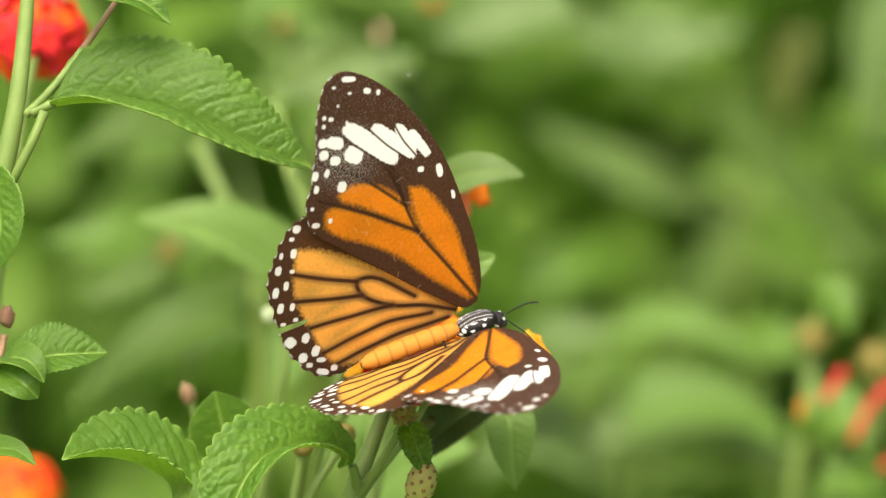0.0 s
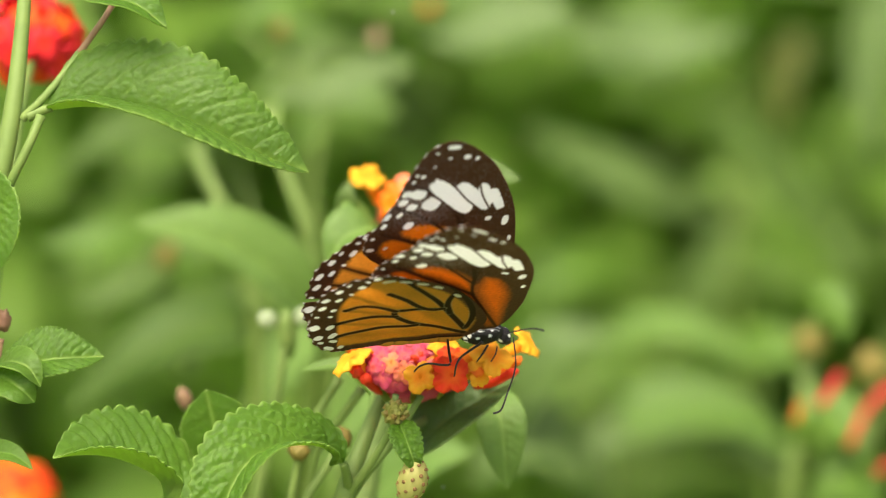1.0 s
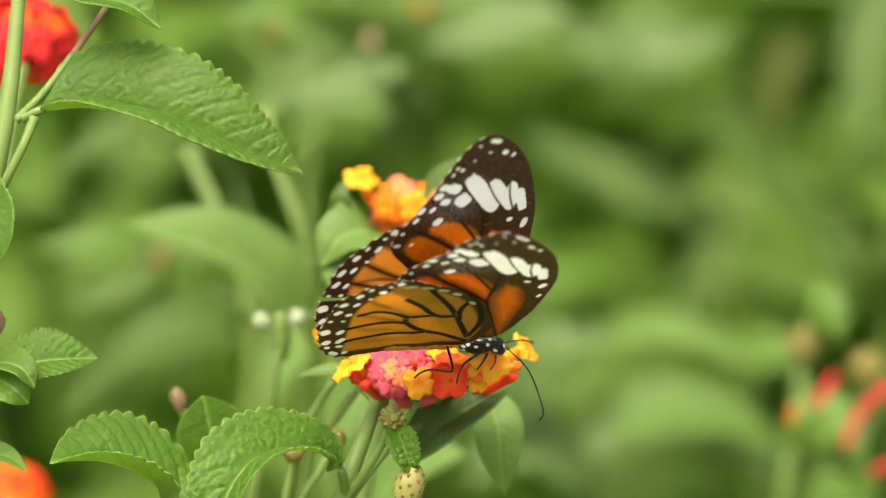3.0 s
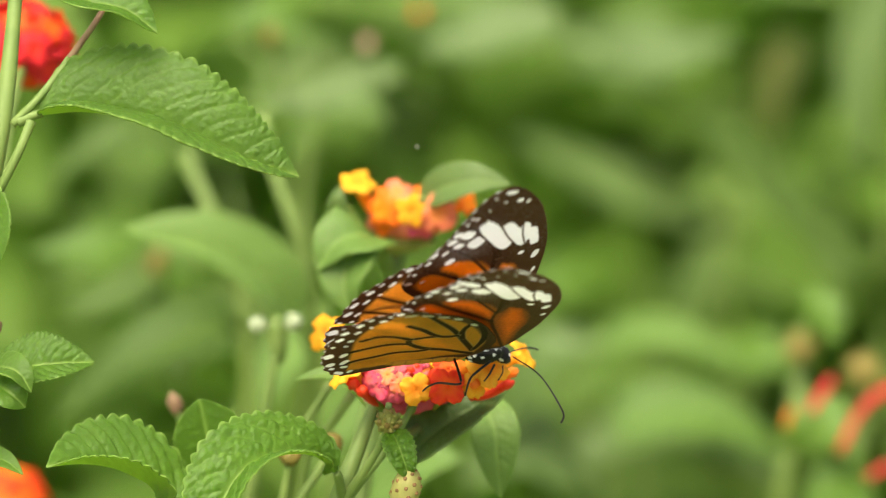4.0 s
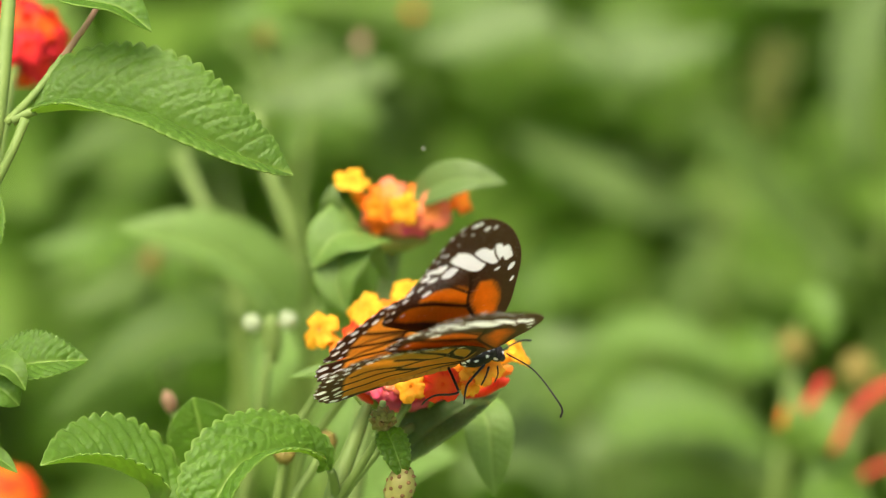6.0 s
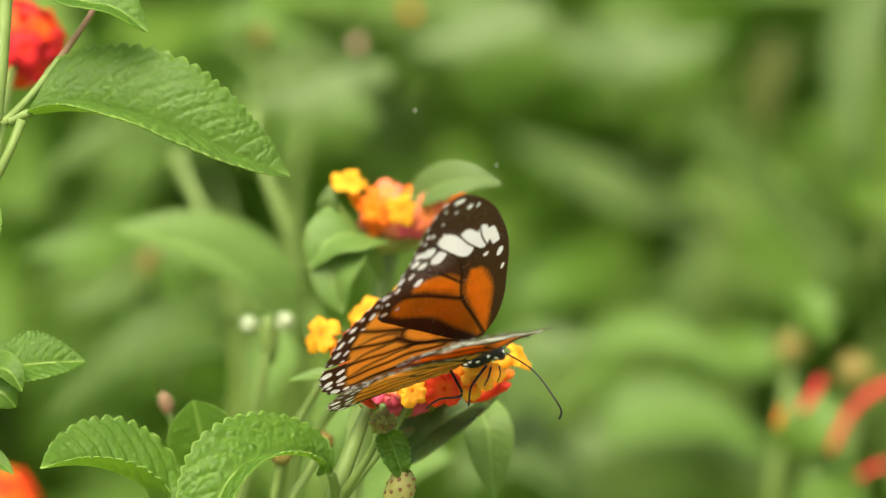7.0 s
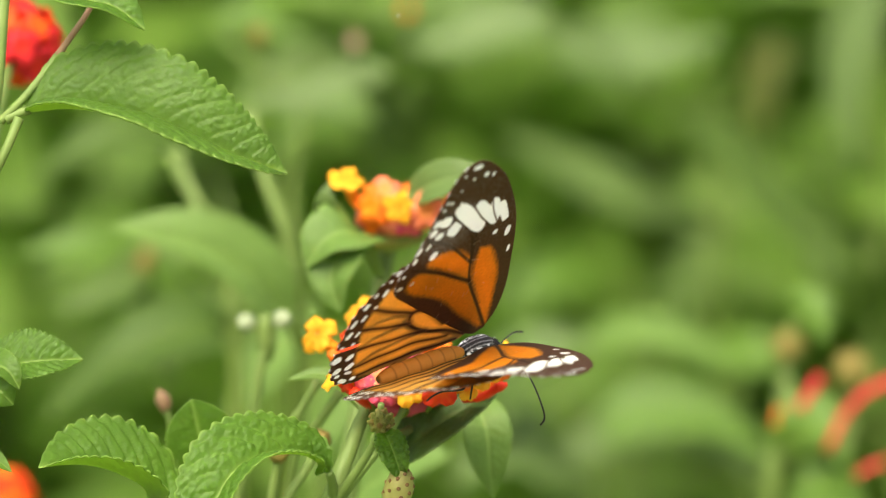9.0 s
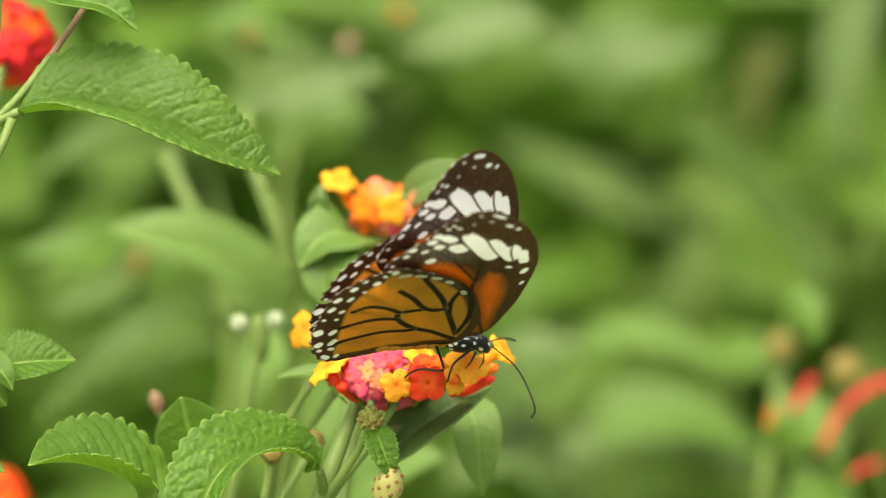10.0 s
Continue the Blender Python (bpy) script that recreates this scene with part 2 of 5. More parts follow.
def leaf_shape(pts, half, up, fold=22, teeth=22, nu=44, nv=16, quilt=1.0, veins=9, wave=0.0, seed=0, widest=0.36, curl=0.0, net=0.0, notch=0.11, sharp=0.9):
    """An ovate, crenate, quilted leaf blade along the midrib pts: half its half width, up the way that its upper face looks
    (one, or several from base to tip), fold the lift of its halves in degrees (one number, or left, right, and both at the tip)."""
    c = smooth_path(pts, nu + 1)
    tan = np.gradient(c, axis=0)
    L = np.linalg.norm(np.diff(c, axis=0), axis=1).sum()
    V, vein = [], []
    lift = np.radians(fold if isinstance(fold, tuple) else (fold, fold))
    lift = np.concatenate([lift, lift]) if len(lift) == 2 else lift
    ups = np.array(up, float).reshape(-1, 3)
    up = ups.mean(0)
    for i in range(nu + 1):
        t = i / nu
        T = unit(tan[i])
        upt = np.array([np.interp(t, np.linspace(0, 1, len(ups)), ups[:, k]) for k in range(3)])
        N = unit(upt - T * np.dot(upt, T))
        B = np.cross(T, N)
        a = widest / (1 - widest)
        w = half * (t ** (a * sharp) * (1 - t) ** sharp) / (widest ** (a * sharp) * (1 - widest) ** sharp) if 0 < t < 1 else half * 0.012
        w = max(w, half * 0.012)
        for j in range(nv + 1):
            s = 2 * j / nv - 1
            q = abs(s)
            f = (lift[0] * (1 - t) + lift[2] * t) if s < 0 else (lift[1] * (1 - t) + lift[3] * t)
            scallop = abs(math.sin(math.pi * (t - 0.10 * q * w / L) * teeth + 0.6 * seed))
            tooth = 1 - notch * (1 - scallop) * (0.8 + 0.5 * noise.noise(Vector((t * teeth * 0.7, s, seed)))) * q ** 6
            d = w * q * tooth
            # side veins bow towards the tip
            ph = (t * (veins + 2) - (q * w / L) * veins * (0.7 + 0.5 * q))
            ph += 0.12 * noise.noise(Vector((t * L * 260, s * w * 260, seed + 9)))
            e = abs(ph - round(ph)) * 2
            mid = math.exp(-(q * w / (0.028 * half + 1e-9)) ** 2 * 0.35)
            lat = math.exp(-(e / 0.11) ** 2) * (0.6 - 0.35 * q)
            fade = min(1, q * 5) * (1 - 0.8 * q ** 8) * min(1, (1 - t) * 5) * min(1, t * 6)
            sub = noise.noise(Vector((t * L * 900 + seed * 7, s * w * 900, seed)))
            sub2 = noise.noise(Vector((t * L * 420 + seed * 3, s * w * 420, seed + 5)))
            h = quilt * half * (0.040 * (1 - math.exp(-(e / 0.24) ** 2)) + 0.016 * abs(sub) + 0.014 * sub2) * fade
            h -= quilt * half * 0.03 * math.exp(-(q * w / (0.05 * half + 1e-9)) ** 2) * min(1, (1 - t) * 5)
            # the rim bulges out behind each tooth
            h += quilt * half * 0.022 * (scallop - 0.6) * q ** 4 * min(1, (1 - t) * 4)
            if net:
                near = noise.voronoi(Vector((t * L * 1000 + 0.4 * sub2, s * w * 1000 + 0.4 * sub, seed)))[0]
                crease = math.exp(-((near[1] - near[0]) / 0.22) ** 2)
                h += net * 0.00030 * ((1 - crease) - 0.6 * near[0]) * fade
            h += wave * half * math.sin(t * 11 + seed + (1.2 if s > 0 else 0)) * q * q
            fb = f - curl * q
            V.append(c[i] + B * math.copysign(d * math.cos(fb), s) + N * (d * math.sin(fb) + h))
            vein.append(min(1, max(0.8 * mid, 0.45 * lat * fade) + (0.55 if q > 0.955 else 0)))
    m = nv + 1
    top = [(i * m + j, i * m + j + 1, (i + 1) * m + j + 1, (i + 1) * m + j) for i in range(nu) for j in range(nv)]
    n = len(V)
    th = 0.00022
    P = np.array(V)
    nrm = np.cross(np.gradient(P.reshape(nu + 1, m, 3), axis=0), np.gradient(P.reshape(nu + 1, m, 3), axis=1)).reshape(-1, 3)
    nrm /= np.linalg.norm(nrm, axis=1)[:, None] + 1e-15
    if np.dot(nrm.sum(0), np.asarray(up, float)) < 0:
        nrm = -nrm
        turn = False
    else:
        turn = True
    low = P - nrm * th
    bot = [tuple(k + n for k in q) for q in top]
    if turn:
        bot = [q[::-1] for q in bot]
    else:
        top = [q[::-1] for q in top]
    ring = [j for j in range(nv)] + [i * m + nv for i in range(nu)] + [nu * m + j for j in range(nv, 0, -1)] + [i * m for i in range(nu, 0, -1)]
    side = [(ring[k], ring[(k + 1) % len(ring)], ring[(k + 1) % len(ring)] + n, ring[k] + n) for k in range(len(ring))]
    return list(V) + list(low), top + bot + side, vein + [min(1, 0.25 + 0.9 * x) for x in vein]


def add_leaf(parent, pts, half_mm, up, mat=None, stem=None, label="", **kw):
    """A leaf with its blade and a petiole that reaches back to the point stem."""
    V, Fc, vn = leaf_shape(pts, half_mm / 1000, up, **kw)
    me = mesh_of("leaf", V, Fc, mat or LEAF, vein=vn)
    if mat in (None, LEAF_DEEP):
        # the velvety underside is paler
        me.materials.append(LEAF_UNDER)
        n = kw.get("nu", 44) * kw.get("nv", 16)
        for k in range(n, 2 * n):
            me.polygons[k].material_index = 1
    ob = part("leaf", me, parent, label)
    if stem is not None:
        a, b = np.array(stem, float), np.array(pts[0], float)
        d = np.array(pts[1], float) - b
        v, f = tube([a, (a + b) / 2 - d * 0.06, b, b + d * 0.12], 0.0009, 0.0006, 10, 7)
        part("petiole", mesh_of("petiole", v, f, STEM), ob)
    return ob


def add_stem(parent, pts, r0_mm, r1_mm, mat=None, n=18, name="stem", swell=0.15):
    v, f = tube(pts, r0_mm / 1000, r1_mm / 1000, n, 9, swell)
    return part(name, mesh_of(name, v, f, mat or STEM), parent)


# floret: a slender curved tube that opens into a frilled, four-lobed face
def floret_shape(face, way, foot, size, lobes=4, seed=0, open_=1.0):
    w = unit(way)
    a = unit(np.cross(w, (0.31, 0.2, 0.93)))
    b = np.cross(w, a)
    face, foot = np.array(face, float), np.array(foot, float)
    tv, tf = tube([foot, foot * 0.45 + face * 0.55 - w * size * 0.35, face - w * size * 0.06], size * 0.13, size * 0.17, 8, 7)
    V, Fc, tone = [], [], []
    nr, na = 8, 56
    rnd = random.Random(seed)
    off = rnd.random() * 6.3
    reach = [rnd.uniform(0.84, 1.12) for _ in range(lobes)]
    bend = [rnd.uniform(-0.16, 0.10) for _ in range(lobes)]
    for i in range(nr + 1):
        r = i / nr
        for j in range(na):
            an = 2 * math.pi * j / na
            u = (an + off) / (2 * math.pi) * lobes
            k = int(math.floor(u)) % lobes
            hump = abs(math.sin(math.pi * (u % 1))) ** 0.6
            lobe = 0.56 + 0.44 * hump * reach[k]
            frill = 1 + 0.035 * math.sin(an * 17 + seed) + 0.02 * math.sin(an * 29 + seed * 2)
            rad = size * (0.10 + 0.90 * r * (1 + (lobe * frill - 1) * min(1, r * 1.6))) * 0.52 * open_
            dish = size * (0.10 * r ** 0.6 - 0.15 * r ** 2.2 + bend[k] * hump * r * r)
            dish += size * 0.045 * r ** 3 * math.sin(an * 9 + seed) + size * 0.08 * r * noise.noise(Vector((3 * r * math.cos(an), 3 * r * math.sin(an), seed * 1.7)))
            V.append(face + (a * math.cos(an) + b * math.sin(an)) * rad + w * dish)
            tone.append(min(1, max(0, (r - 0.12) * 1.9)) * (0.85 + 0.15 * math.sin(an * 11 + seed)))
    for i in range(nr):
        for j in range(na):
            k = (j + 1) % na
            Fc.append((i * na + j, i * na + k, (i + 1) * na + k, (i + 1) * na + j))
    n = len(V)
    low = [v - w * size * 0.028 for v in V]
    Fc2 = [tuple(x + n for x in q)[::-1] for q in Fc]
    rim = [(nr * na + j, nr * na + (j + 1) % na, nr * na + (j + 1) % na + n, nr * na + j + n) for j in range(na)]
    return (*join((tv, tf), (V + low, Fc + Fc2 + rim)), [0.25] * len(tv) + tone * 2)


# petal colours: throat and rim
TONES = {"petal_crimson": ((0.80, 0.04, 0.02), (0.72, 0.025, 0.04)), "petal_yellow": ((0.93, 0.34, 0.012), (0.94, 0.52, 0.030)), "petal_orange": ((0.93, 0.32, 0.012), (0.92, 0.21, 0.018)),
         "petal_red": ((0.92, 0.16, 0.012), (0.90, 0.058, 0.016)), "petal_salmon": ((0.93, 0.34, 0.08), (0.92, 0.26, 0.15)), "petal_pink": ((0.78, 0.15, 0.13), (0.68, 0.075, 0.16))}


def add_floret(parent, face, way, foot, size_mm, mat, seed=0, lobes=4, label=""):
    v, f, tone = floret_shape(face, way, foot, size_mm / 1000, lobes, seed)
    c0, c1 = (np.array(c) for c in TONES[mat.name])
    k = np.array(tone)[:, None]
    return part("floret", mesh_of("floret", v, f, PETAL, paint=c0 * (1 - k) + c1 * k), parent, label)


def add_bud(parent, center, way, length_mm, r_mm, mat, name="bud", seed=0):
    w = unit(way)
    a = unit(np.cross(w, (0.31, 0.2, 0.93)))
    b = np.cross(w, a)
    v, f = blob(center, (a * r_mm / 1000, b * r_mm / 1000, w * length_mm / 2000), 16, 11, 0.42, seed)
    return part(name, mesh_of(name, v, f, mat), parent)


def mm(*p):
    return np.array(p) / 1000


def pull(a, b, f):
    return tuple(np.array(a, float) * (1 - f) + np.array(b, float) * f)


# ---- ground ----
gv, gf = [], []
GN = 60
for i in range(GN + 1):
    for j in range(GN + 1):
        x, y = (40 * ((2 * k / GN - 1) ** 3) for k in (i, j))
        gv.append((x, y + 1, 0.02 * noise.noise(Vector((x * 3, y * 3, 0))) if abs(x) < 3 and abs(y) < 3 else 0))
for i in range(GN):
    for j in range(GN):
        gf.append((i * (GN + 1) + j, (i + 1) * (GN + 1) + j, (i + 1) * (GN + 1) + j + 1, i * (GN + 1) + j + 1))
tagged(new("ground", mesh_of("ground", gv, gf, SOIL)), "green weedy soil under the shrubs", "ground", kind="structure")

# ---- far foliage: one mass of leaves that nobody could count ----
rng = random.Random(5)


def rough_leaf(base, tip, half, up):
    """A simple pointed leaf, bowed along its midrib."""
    b, t = np.array(base), np.array(tip)
    T = unit(t - b)
    N = unit(np.array(up) - T * np.dot(up, T))
    B = np.cross(T, N)
    L = np.linalg.norm(t - b)
    V = []
    for i, w in enumerate((0.05, 0.72, 1.0, 0.86, 0.5, 0.03)):
        f = i / 5
        c = b + (t - b) * f + N * L * (0.12 * math.sin(math.pi * f))
        V += [c - B * half * w + N * half * w * 0.3, c, c + B * half * w + N * half * w * 0.3]
    Fc = []
    for i in range(5):
        o = i * 3
        Fc += [(o, o + 3, o + 4, o + 1), (o + 1, o + 4, o + 5, o + 2)]
    return V, Fc


FV, FF = [], []
MOUNDS = [(0.0, 1.6, 0.75), (0.75, 1.9, 0.8), (-0.75, 1.8, 0.8), (0.3, 2.6, 0.85), (-0.5, 2.7, 0.85), (1.4, 2.5, 0.8), (-1.4, 2.5, 0.8), (0.45, 1.3, 0.5), (-0.4, 1.25, 0.5)]
for n in range(12000):
    cx, cy, cr = MOUNDS[rng.randrange(len(MOUNDS))]
    an, rr = rng.uniform(0, 6.28), cr * rng.random() ** 0.5
    x, y = cx + rr * math.cos(an), cy + rr * math.sin(an)
    z = 0.05 + rng.random() ** 0.8 * (0.45 + 0.42 * (1 - (rr / cr) ** 2)) 
    L = rng.uniform(0.05, 0.085)
    an = rng.uniform(0, 6.28)
    d = np.array([math.cos(an), math.sin(an), rng.uniform(-0.7, 0.25)])
    tip = np.array([x, y, z]) + unit(d) * L
    v, f = rough_leaf((x, y, z), tip, L * rng.uniform(0.26, 0.36), (rng.uniform(-0.5, 0.5), rng.uniform(-1.2, -0.3), 0.7))
    o = len(FV)
    FV += v
    FF += [tuple(k + o for k in q) for q in f]
tagged(new("far_foliage", mesh_of("far_foliage", FV, FF, LEAF_FAR, vein=np.zeros(len(FV)))), "dense green shrub leaves behind the flowers", "foliage", kind="stuff")

# ---- main sprig: stems, leaves and the flower head on which the butterfly sits ----
sprig = thing("lantana_sprig", (0.0, 0.02, 0.0), "green lantana sprig with crinkled leaves and an orange-red flower head", "plant")
add_stem(sprig, [(-0.0090, 0.0057, 0.6749), (-0.0116, -0.0002, 0.6701), (-0.0147, -0.0050, 0.6629), (-0.0167, -0.0052, 0.6507), (-0.0197, -0.0115, 0.5954), (0.0, 0.02, 0.0)], 0.8, 2.6, n=30)
add_stem(sprig, [(-0.0033, -0.0000, 0.6765), (-0.0072, -0.0013, 0.6701), (-0.0123, -0.0026, 0.6637), (-0.0154, -0.0033, 0.6588)], 0.5, 0.8)
add_stem(sprig, [(-0.0070, -0.0093, 0.6803), (-0.0079, -0.0073, 0.6740), (-0.0109, -0.0063, 0.6681), (-0.0148, -0.0053, 0.6621)], 0.45, 0.75)
add_leaf(sprig, [(-0.0148, -0.0082, 0.6686), (-0.0162, -0.0094, 0.6711), (-0.0182, -0.0113, 0.6733), (-0.0214, -0.0139, 0.6747), (-0.0248, -0.0169, 0.6753), (-0.0282, -0.0204, 0.6746), (-0.0306, -0.0232, 0.6718), (-0.032, -0.0254, 0.6681), (-0.0327, -0.0264, 0.6652)], 7.6, ((-0.35, -0.80, 0.55), (-0.15, -0.35, 0.92), (-0.12, -0.22, 0.97), (-0.12, -0.22, 0.97)), stem=(-0.0142, -0.0049, 0.6630), fold=(14, 44, 46, 30), teeth=26, nu=170, nv=56, quilt=1.1, net=0.8, notch=0.09, seed=1, widest=0.58, sharp=0.85)
add_leaf(sprig, [(-0.0416, -0.0104, 0.6597), (-0.0417, -0.0108, 0.6673), (-0.0452, -0.0118, 0.6705), (-0.0492, -0.0132, 0.6726), (-0.0531, -0.0149, 0.6736), (-0.0570, -0.0179, 0.6741)], 8.2, (0.12, -0.18, 0.98), stem=(-0.0167, -0.0052, 0.6507), fold=41, teeth=15, nu=140, nv=52, quilt=1.3, net=0.12, notch=0.11, seed=2, widest=0.45)
add_leaf(sprig, [(-0.0339, 0.0063, 0.6588), (-0.0349, 0.0062, 0.6673), (-0.0363, 0.0067, 0.6746)], 5.6, (0.10, -0.79, 0.61), widest=0.62, stem=(-0.0167, -0.0052, 0.6507), fold=8, nu=56, nv=22, net=0.4, seed=3)
add_leaf(sprig, [(-0.0051, 0.0044, 0.6653), (0.0005, 0.0042, 0.6706), (0.0057, 0.0054, 0.6738), (0.0114, 0.0083, 0.6760)], 5.6, (-0.20, -0.41, 0.89), mat=LEAF_GREY, stem=(-0.0079, -0.0073, 0.6740), fold=18, nu=48, nv=18, seed=4)
add_leaf(sprig, [(0.0069, 0.0206, 0.6689), (0.0089, 0.0154, 0.6663), (0.0095, 0.0136, 0.6613), (0.0101, 0.0134, 0.6550)], 4.2, (0.1, -0.75, 0.65), mat=LEAF_PALE, stem=(-0.0072, -0.0013, 0.6701), fold=12, nu=44, nv=16, seed=5)
add_leaf(sprig, [(-0.0065, -0.0125, 0.6773), (-0.0055, -0.0160, 0.6764), (-0.0046, -0.0178, 0.6745), (-0.0038, -0.0178, 0.6717)], 2.6, (0.1, -0.9, 0.4), stem=(-0.0079, -0.0086, 0.6764), fold=20, nu=70, nv=26, teeth=12, veins=6, net=1.0, notch=0.15, seed=6)
add_leaf(sprig, [(-0.0126, 0.0143, 0.6748), (-0.0170, 0.0145, 0.6756), (-0.0218, 0.0142, 0.6748)], 1.3, (0, -0.5, 0.9), mat=LEAF_PALE, stem=(-0.0081, 0.0054, 0.6739), fold=18, nu=24, nv=10, teeth=8, seed=7)
old_head = part("old_flower_head", mesh_of("old_flower_head", *blob((-0.0070, -0.0120, 0.6786), ((0.0016, 0, 0), (0, 0.0016, 0), (0, 0, 0.0018)), 16, 12, 0.2), BUD_GREEN), sprig, "withered yellow-green bud cluster")
for k in range(30):
    th, ph = math.acos(1 - 2 * (k + 0.5) / 30), k * 2.4
    d = np.array([math.sin(th) * math.cos(ph), math.sin(th) * math.sin(ph), math.cos(th)])
    add_bud(old_head, np.array((-0.0070, -0.0120, 0.6786)) + d * 0.0013, d + np.array([0, 0, 0.5]), 1.6, 0.48, BUD_GREEN if k % 3 else BUD, seed=k)
seed_head = part("seed_head", mesh_of("seed_head", *blob((-0.0045, -0.0173, 0.6700), ((0.0021, 0, -0.0006), (0, 0.0021, 0), (0.0010, 0, 0.0034)), 18, 14, 0.08), SEED), sprig, "knobbly tan seed head with brown scars")
for k in range(44):
    th, ph = math.acos(1 - 2 * (k + 0.5) / 44), k * 2.4
    d = np.array([math.sin(th) * math.cos(ph), math.sin(th) * math.sin(ph), math.cos(th)])
    p = np.array((-0.0045, -0.0173, 0.6700)) + np.array([d[0] * 0.0021 + d[2] * 0.0010, d[1] * 0.0021, d[2] * 0.0034 - d[0] * 0.0006])
    add_bud(seed_head, p, d, 0.30, 0.30, PIT, "scar", k)
add_stem(sprig, [(-0.0047, -0.0173, 0.6670), (-0.0058, -0.0149, 0.6591), (-0.0167, -0.0066, 0.6467)], 0.7, 0.8)

# flower head: yellow, orange and red florets over pink buds
head = part("flower_head", mesh_of("flower_head", *blob((-0.0047, 0.0092, 0.6755), ((0.0070, 0, 0), (0, 0.0075, 0), (0, 0.001, 0.0022)), 20, 12, 0.15), PINK), sprig, "domed cluster of orange, yellow, red and pink florets")
FOOT = (-0.0051, 0.0075, 0.6738)
for n, (p, way, size, mat) in enumerate((
        ((-0.0137, -0.0018, 0.6833), (-0.46, -0.06, 0.89), 6.6, YELLOW), ((-0.0034, -0.0056, 0.6817), (-0.10, -0.90, 0.43), 5.0, YELLOW),
        ((0.0013, -0.0064, 0.6824), (0.10, -0.94, 0.34), 6.0, RED), ((0.0014, -0.0027, 0.6838), (0.10, -0.48, 0.87), 6.0, RED), ((0.0041, -0.0029, 0.6832), (0.30, -0.59, 0.75), 5.6, ORANGE),
        ((0.0074, -0.0017, 0.6836), (0.45, -0.61, 0.65), 6.6, YELLOW), ((0.0130, 0.0083, 0.6820), (0.75, -0.14, 0.64), 5.6, YELLOW),
        ((0.0002, 0.0008, 0.6846), (0.00, -0.23, 0.97), 5.4, YELLOW), ((0.0056, -0.0036, 0.6814), (0.60, -0.78, 0.18), 4.6, YELLOW),
        ((-0.0178, 0.0186, 0.6815), (-0.50, -0.55, 0.67), 6.6, YELLOW), ((-0.0110, 0.0256, 0.6825), (-0.30, -0.43, 0.85), 6.4, YELLOW),
        ((-0.0039, 0.0321, 0.6830), (0.00, -0.42, 0.91), 6.2, YELLOW), ((-0.0070, 0.0264, 0.6819), (-0.10, -0.29, 0.95), 6.6, ORANGE),
        ((-0.0004, 0.0297, 0.6821), (0.10, -0.29, 0.95), 6.2, YELLOW), ((-0.0083, 0.0199, 0.6816), (-0.20, -0.28, 0.94), 6.4, RED),
        ((-0.0126, 0.0156, 0.6814), (-0.40, -0.32, 0.86), 6.0, RED), ((-0.0034, 0.0211, 0.6821), (0.00, -0.29, 0.96), 6.6, ORANGE),
        ((-0.0056, 0.0116, 0.6820), (0.00, -0.29, 0.96), 6.0, PINK), ((0.0005, 0.0168, 0.6818), (0.10, -0.29, 0.95), 6.4, ORANGE))):
    add_floret(head, p, way, pull(p, FOOT, 0.6), size, mat, n, 4)
for n, (p, q, mat) in enumerate((
        ((-0.0148, 0.0064, 0.6826), (-0.0116, 0.0079, 0.6779), ORANGE), ((-0.0129, -0.0025, 0.6814), (-0.0085, 0.0038, 0.6755), RED), ((-0.0115, -0.0029, 0.6803), (-0.0081, 0.0038, 0.6753), RED), ((0.0103, 0.0011, 0.6797), (0.0048, 0.0041, 0.6763), RED),
        ((0.0110, 0.0036, 0.6806), (0.0057, 0.0062, 0.6762), ORANGE))):
    v, f = tube([p, pull(p, (q[0], q[1], q[2] - 0.0012), 0.5), q], 0.0008 - 0.0001 * (n > 2), 0.0005, 10, 9)
    bud_tube = part("floret_tube", mesh_of("floret_tube", v, f, mat), head)
    add_bud(bud_tube, p, np.array(p) - np.array(q), 2.2, 0.95 - 0.2 * (n > 2), mat, "floret_bud", n)
rb = random.Random(8)
AX, UP = np.array((1.00, 0.00, 0.00)), np.array((0.00, 0.34, 0.94))
for n in range(44):
    x, y = rb.uniform(-4.0, 1.3) if n % 3 else rb.uniform(1.0, 4.2), rb.uniform(-3.0, 3.2) if n % 3 else rb.uniform(0.6, 3.6)
    back = 0.06 * (x * x + y * y) + max(0, y) * 1.2
    c = np.array((-0.0061, -0.0021, 0.6824)) + mm(1, 1, 1) * (AX * x + UP * y) + np.array((0.00, 0.94, -0.34)) * (back + rb.uniform(-0.5, 0.8)) / 1000
    lean = np.array((0.00, -0.69, 0.73)) + AX * rb.uniform(-0.9, 0.9) + UP * rb.uniform(-0.7, 0.7)
    add_bud(head, c, lean, rb.uniform(1.8, 3.2), rb.uniform(0.5, 0.85), RED if n % 9 == 0 else BUD_GREEN if n % 13 == 5 else PINK, "floret_bud", n)
for n, (x, y) in enumerate(((-4.4, -0.6), (-3.2, 1.0), (-2.9, -1.6), (-1.6, 0.2), (-1.4, 2.2), (-1.2, -2.4), (0.2, 1.2), (0.4, -1.2), (1.6, 2.6), (2.6, 1.6), (-4.8, 1.6))):
    c = np.array((-0.0061, -0.0021, 0.6824)) + mm(1, 1, 1) * (AX * x + UP * y) + np.array((0.00, 0.94, -0.34)) * (0.06 * (x * x + y * y) + max(0, y) * 1.2 - 1.3) / 1000
    add_floret(head, c, np.array((0.12 * x, -0.80, 0.60)) + UP * 0.15 * y, pull(c, FOOT, 0.55), 3.3 + 0.5 * (n % 3), (PINK, PINK, PINK, SALMON)[n % 4], 200 + n, 4)
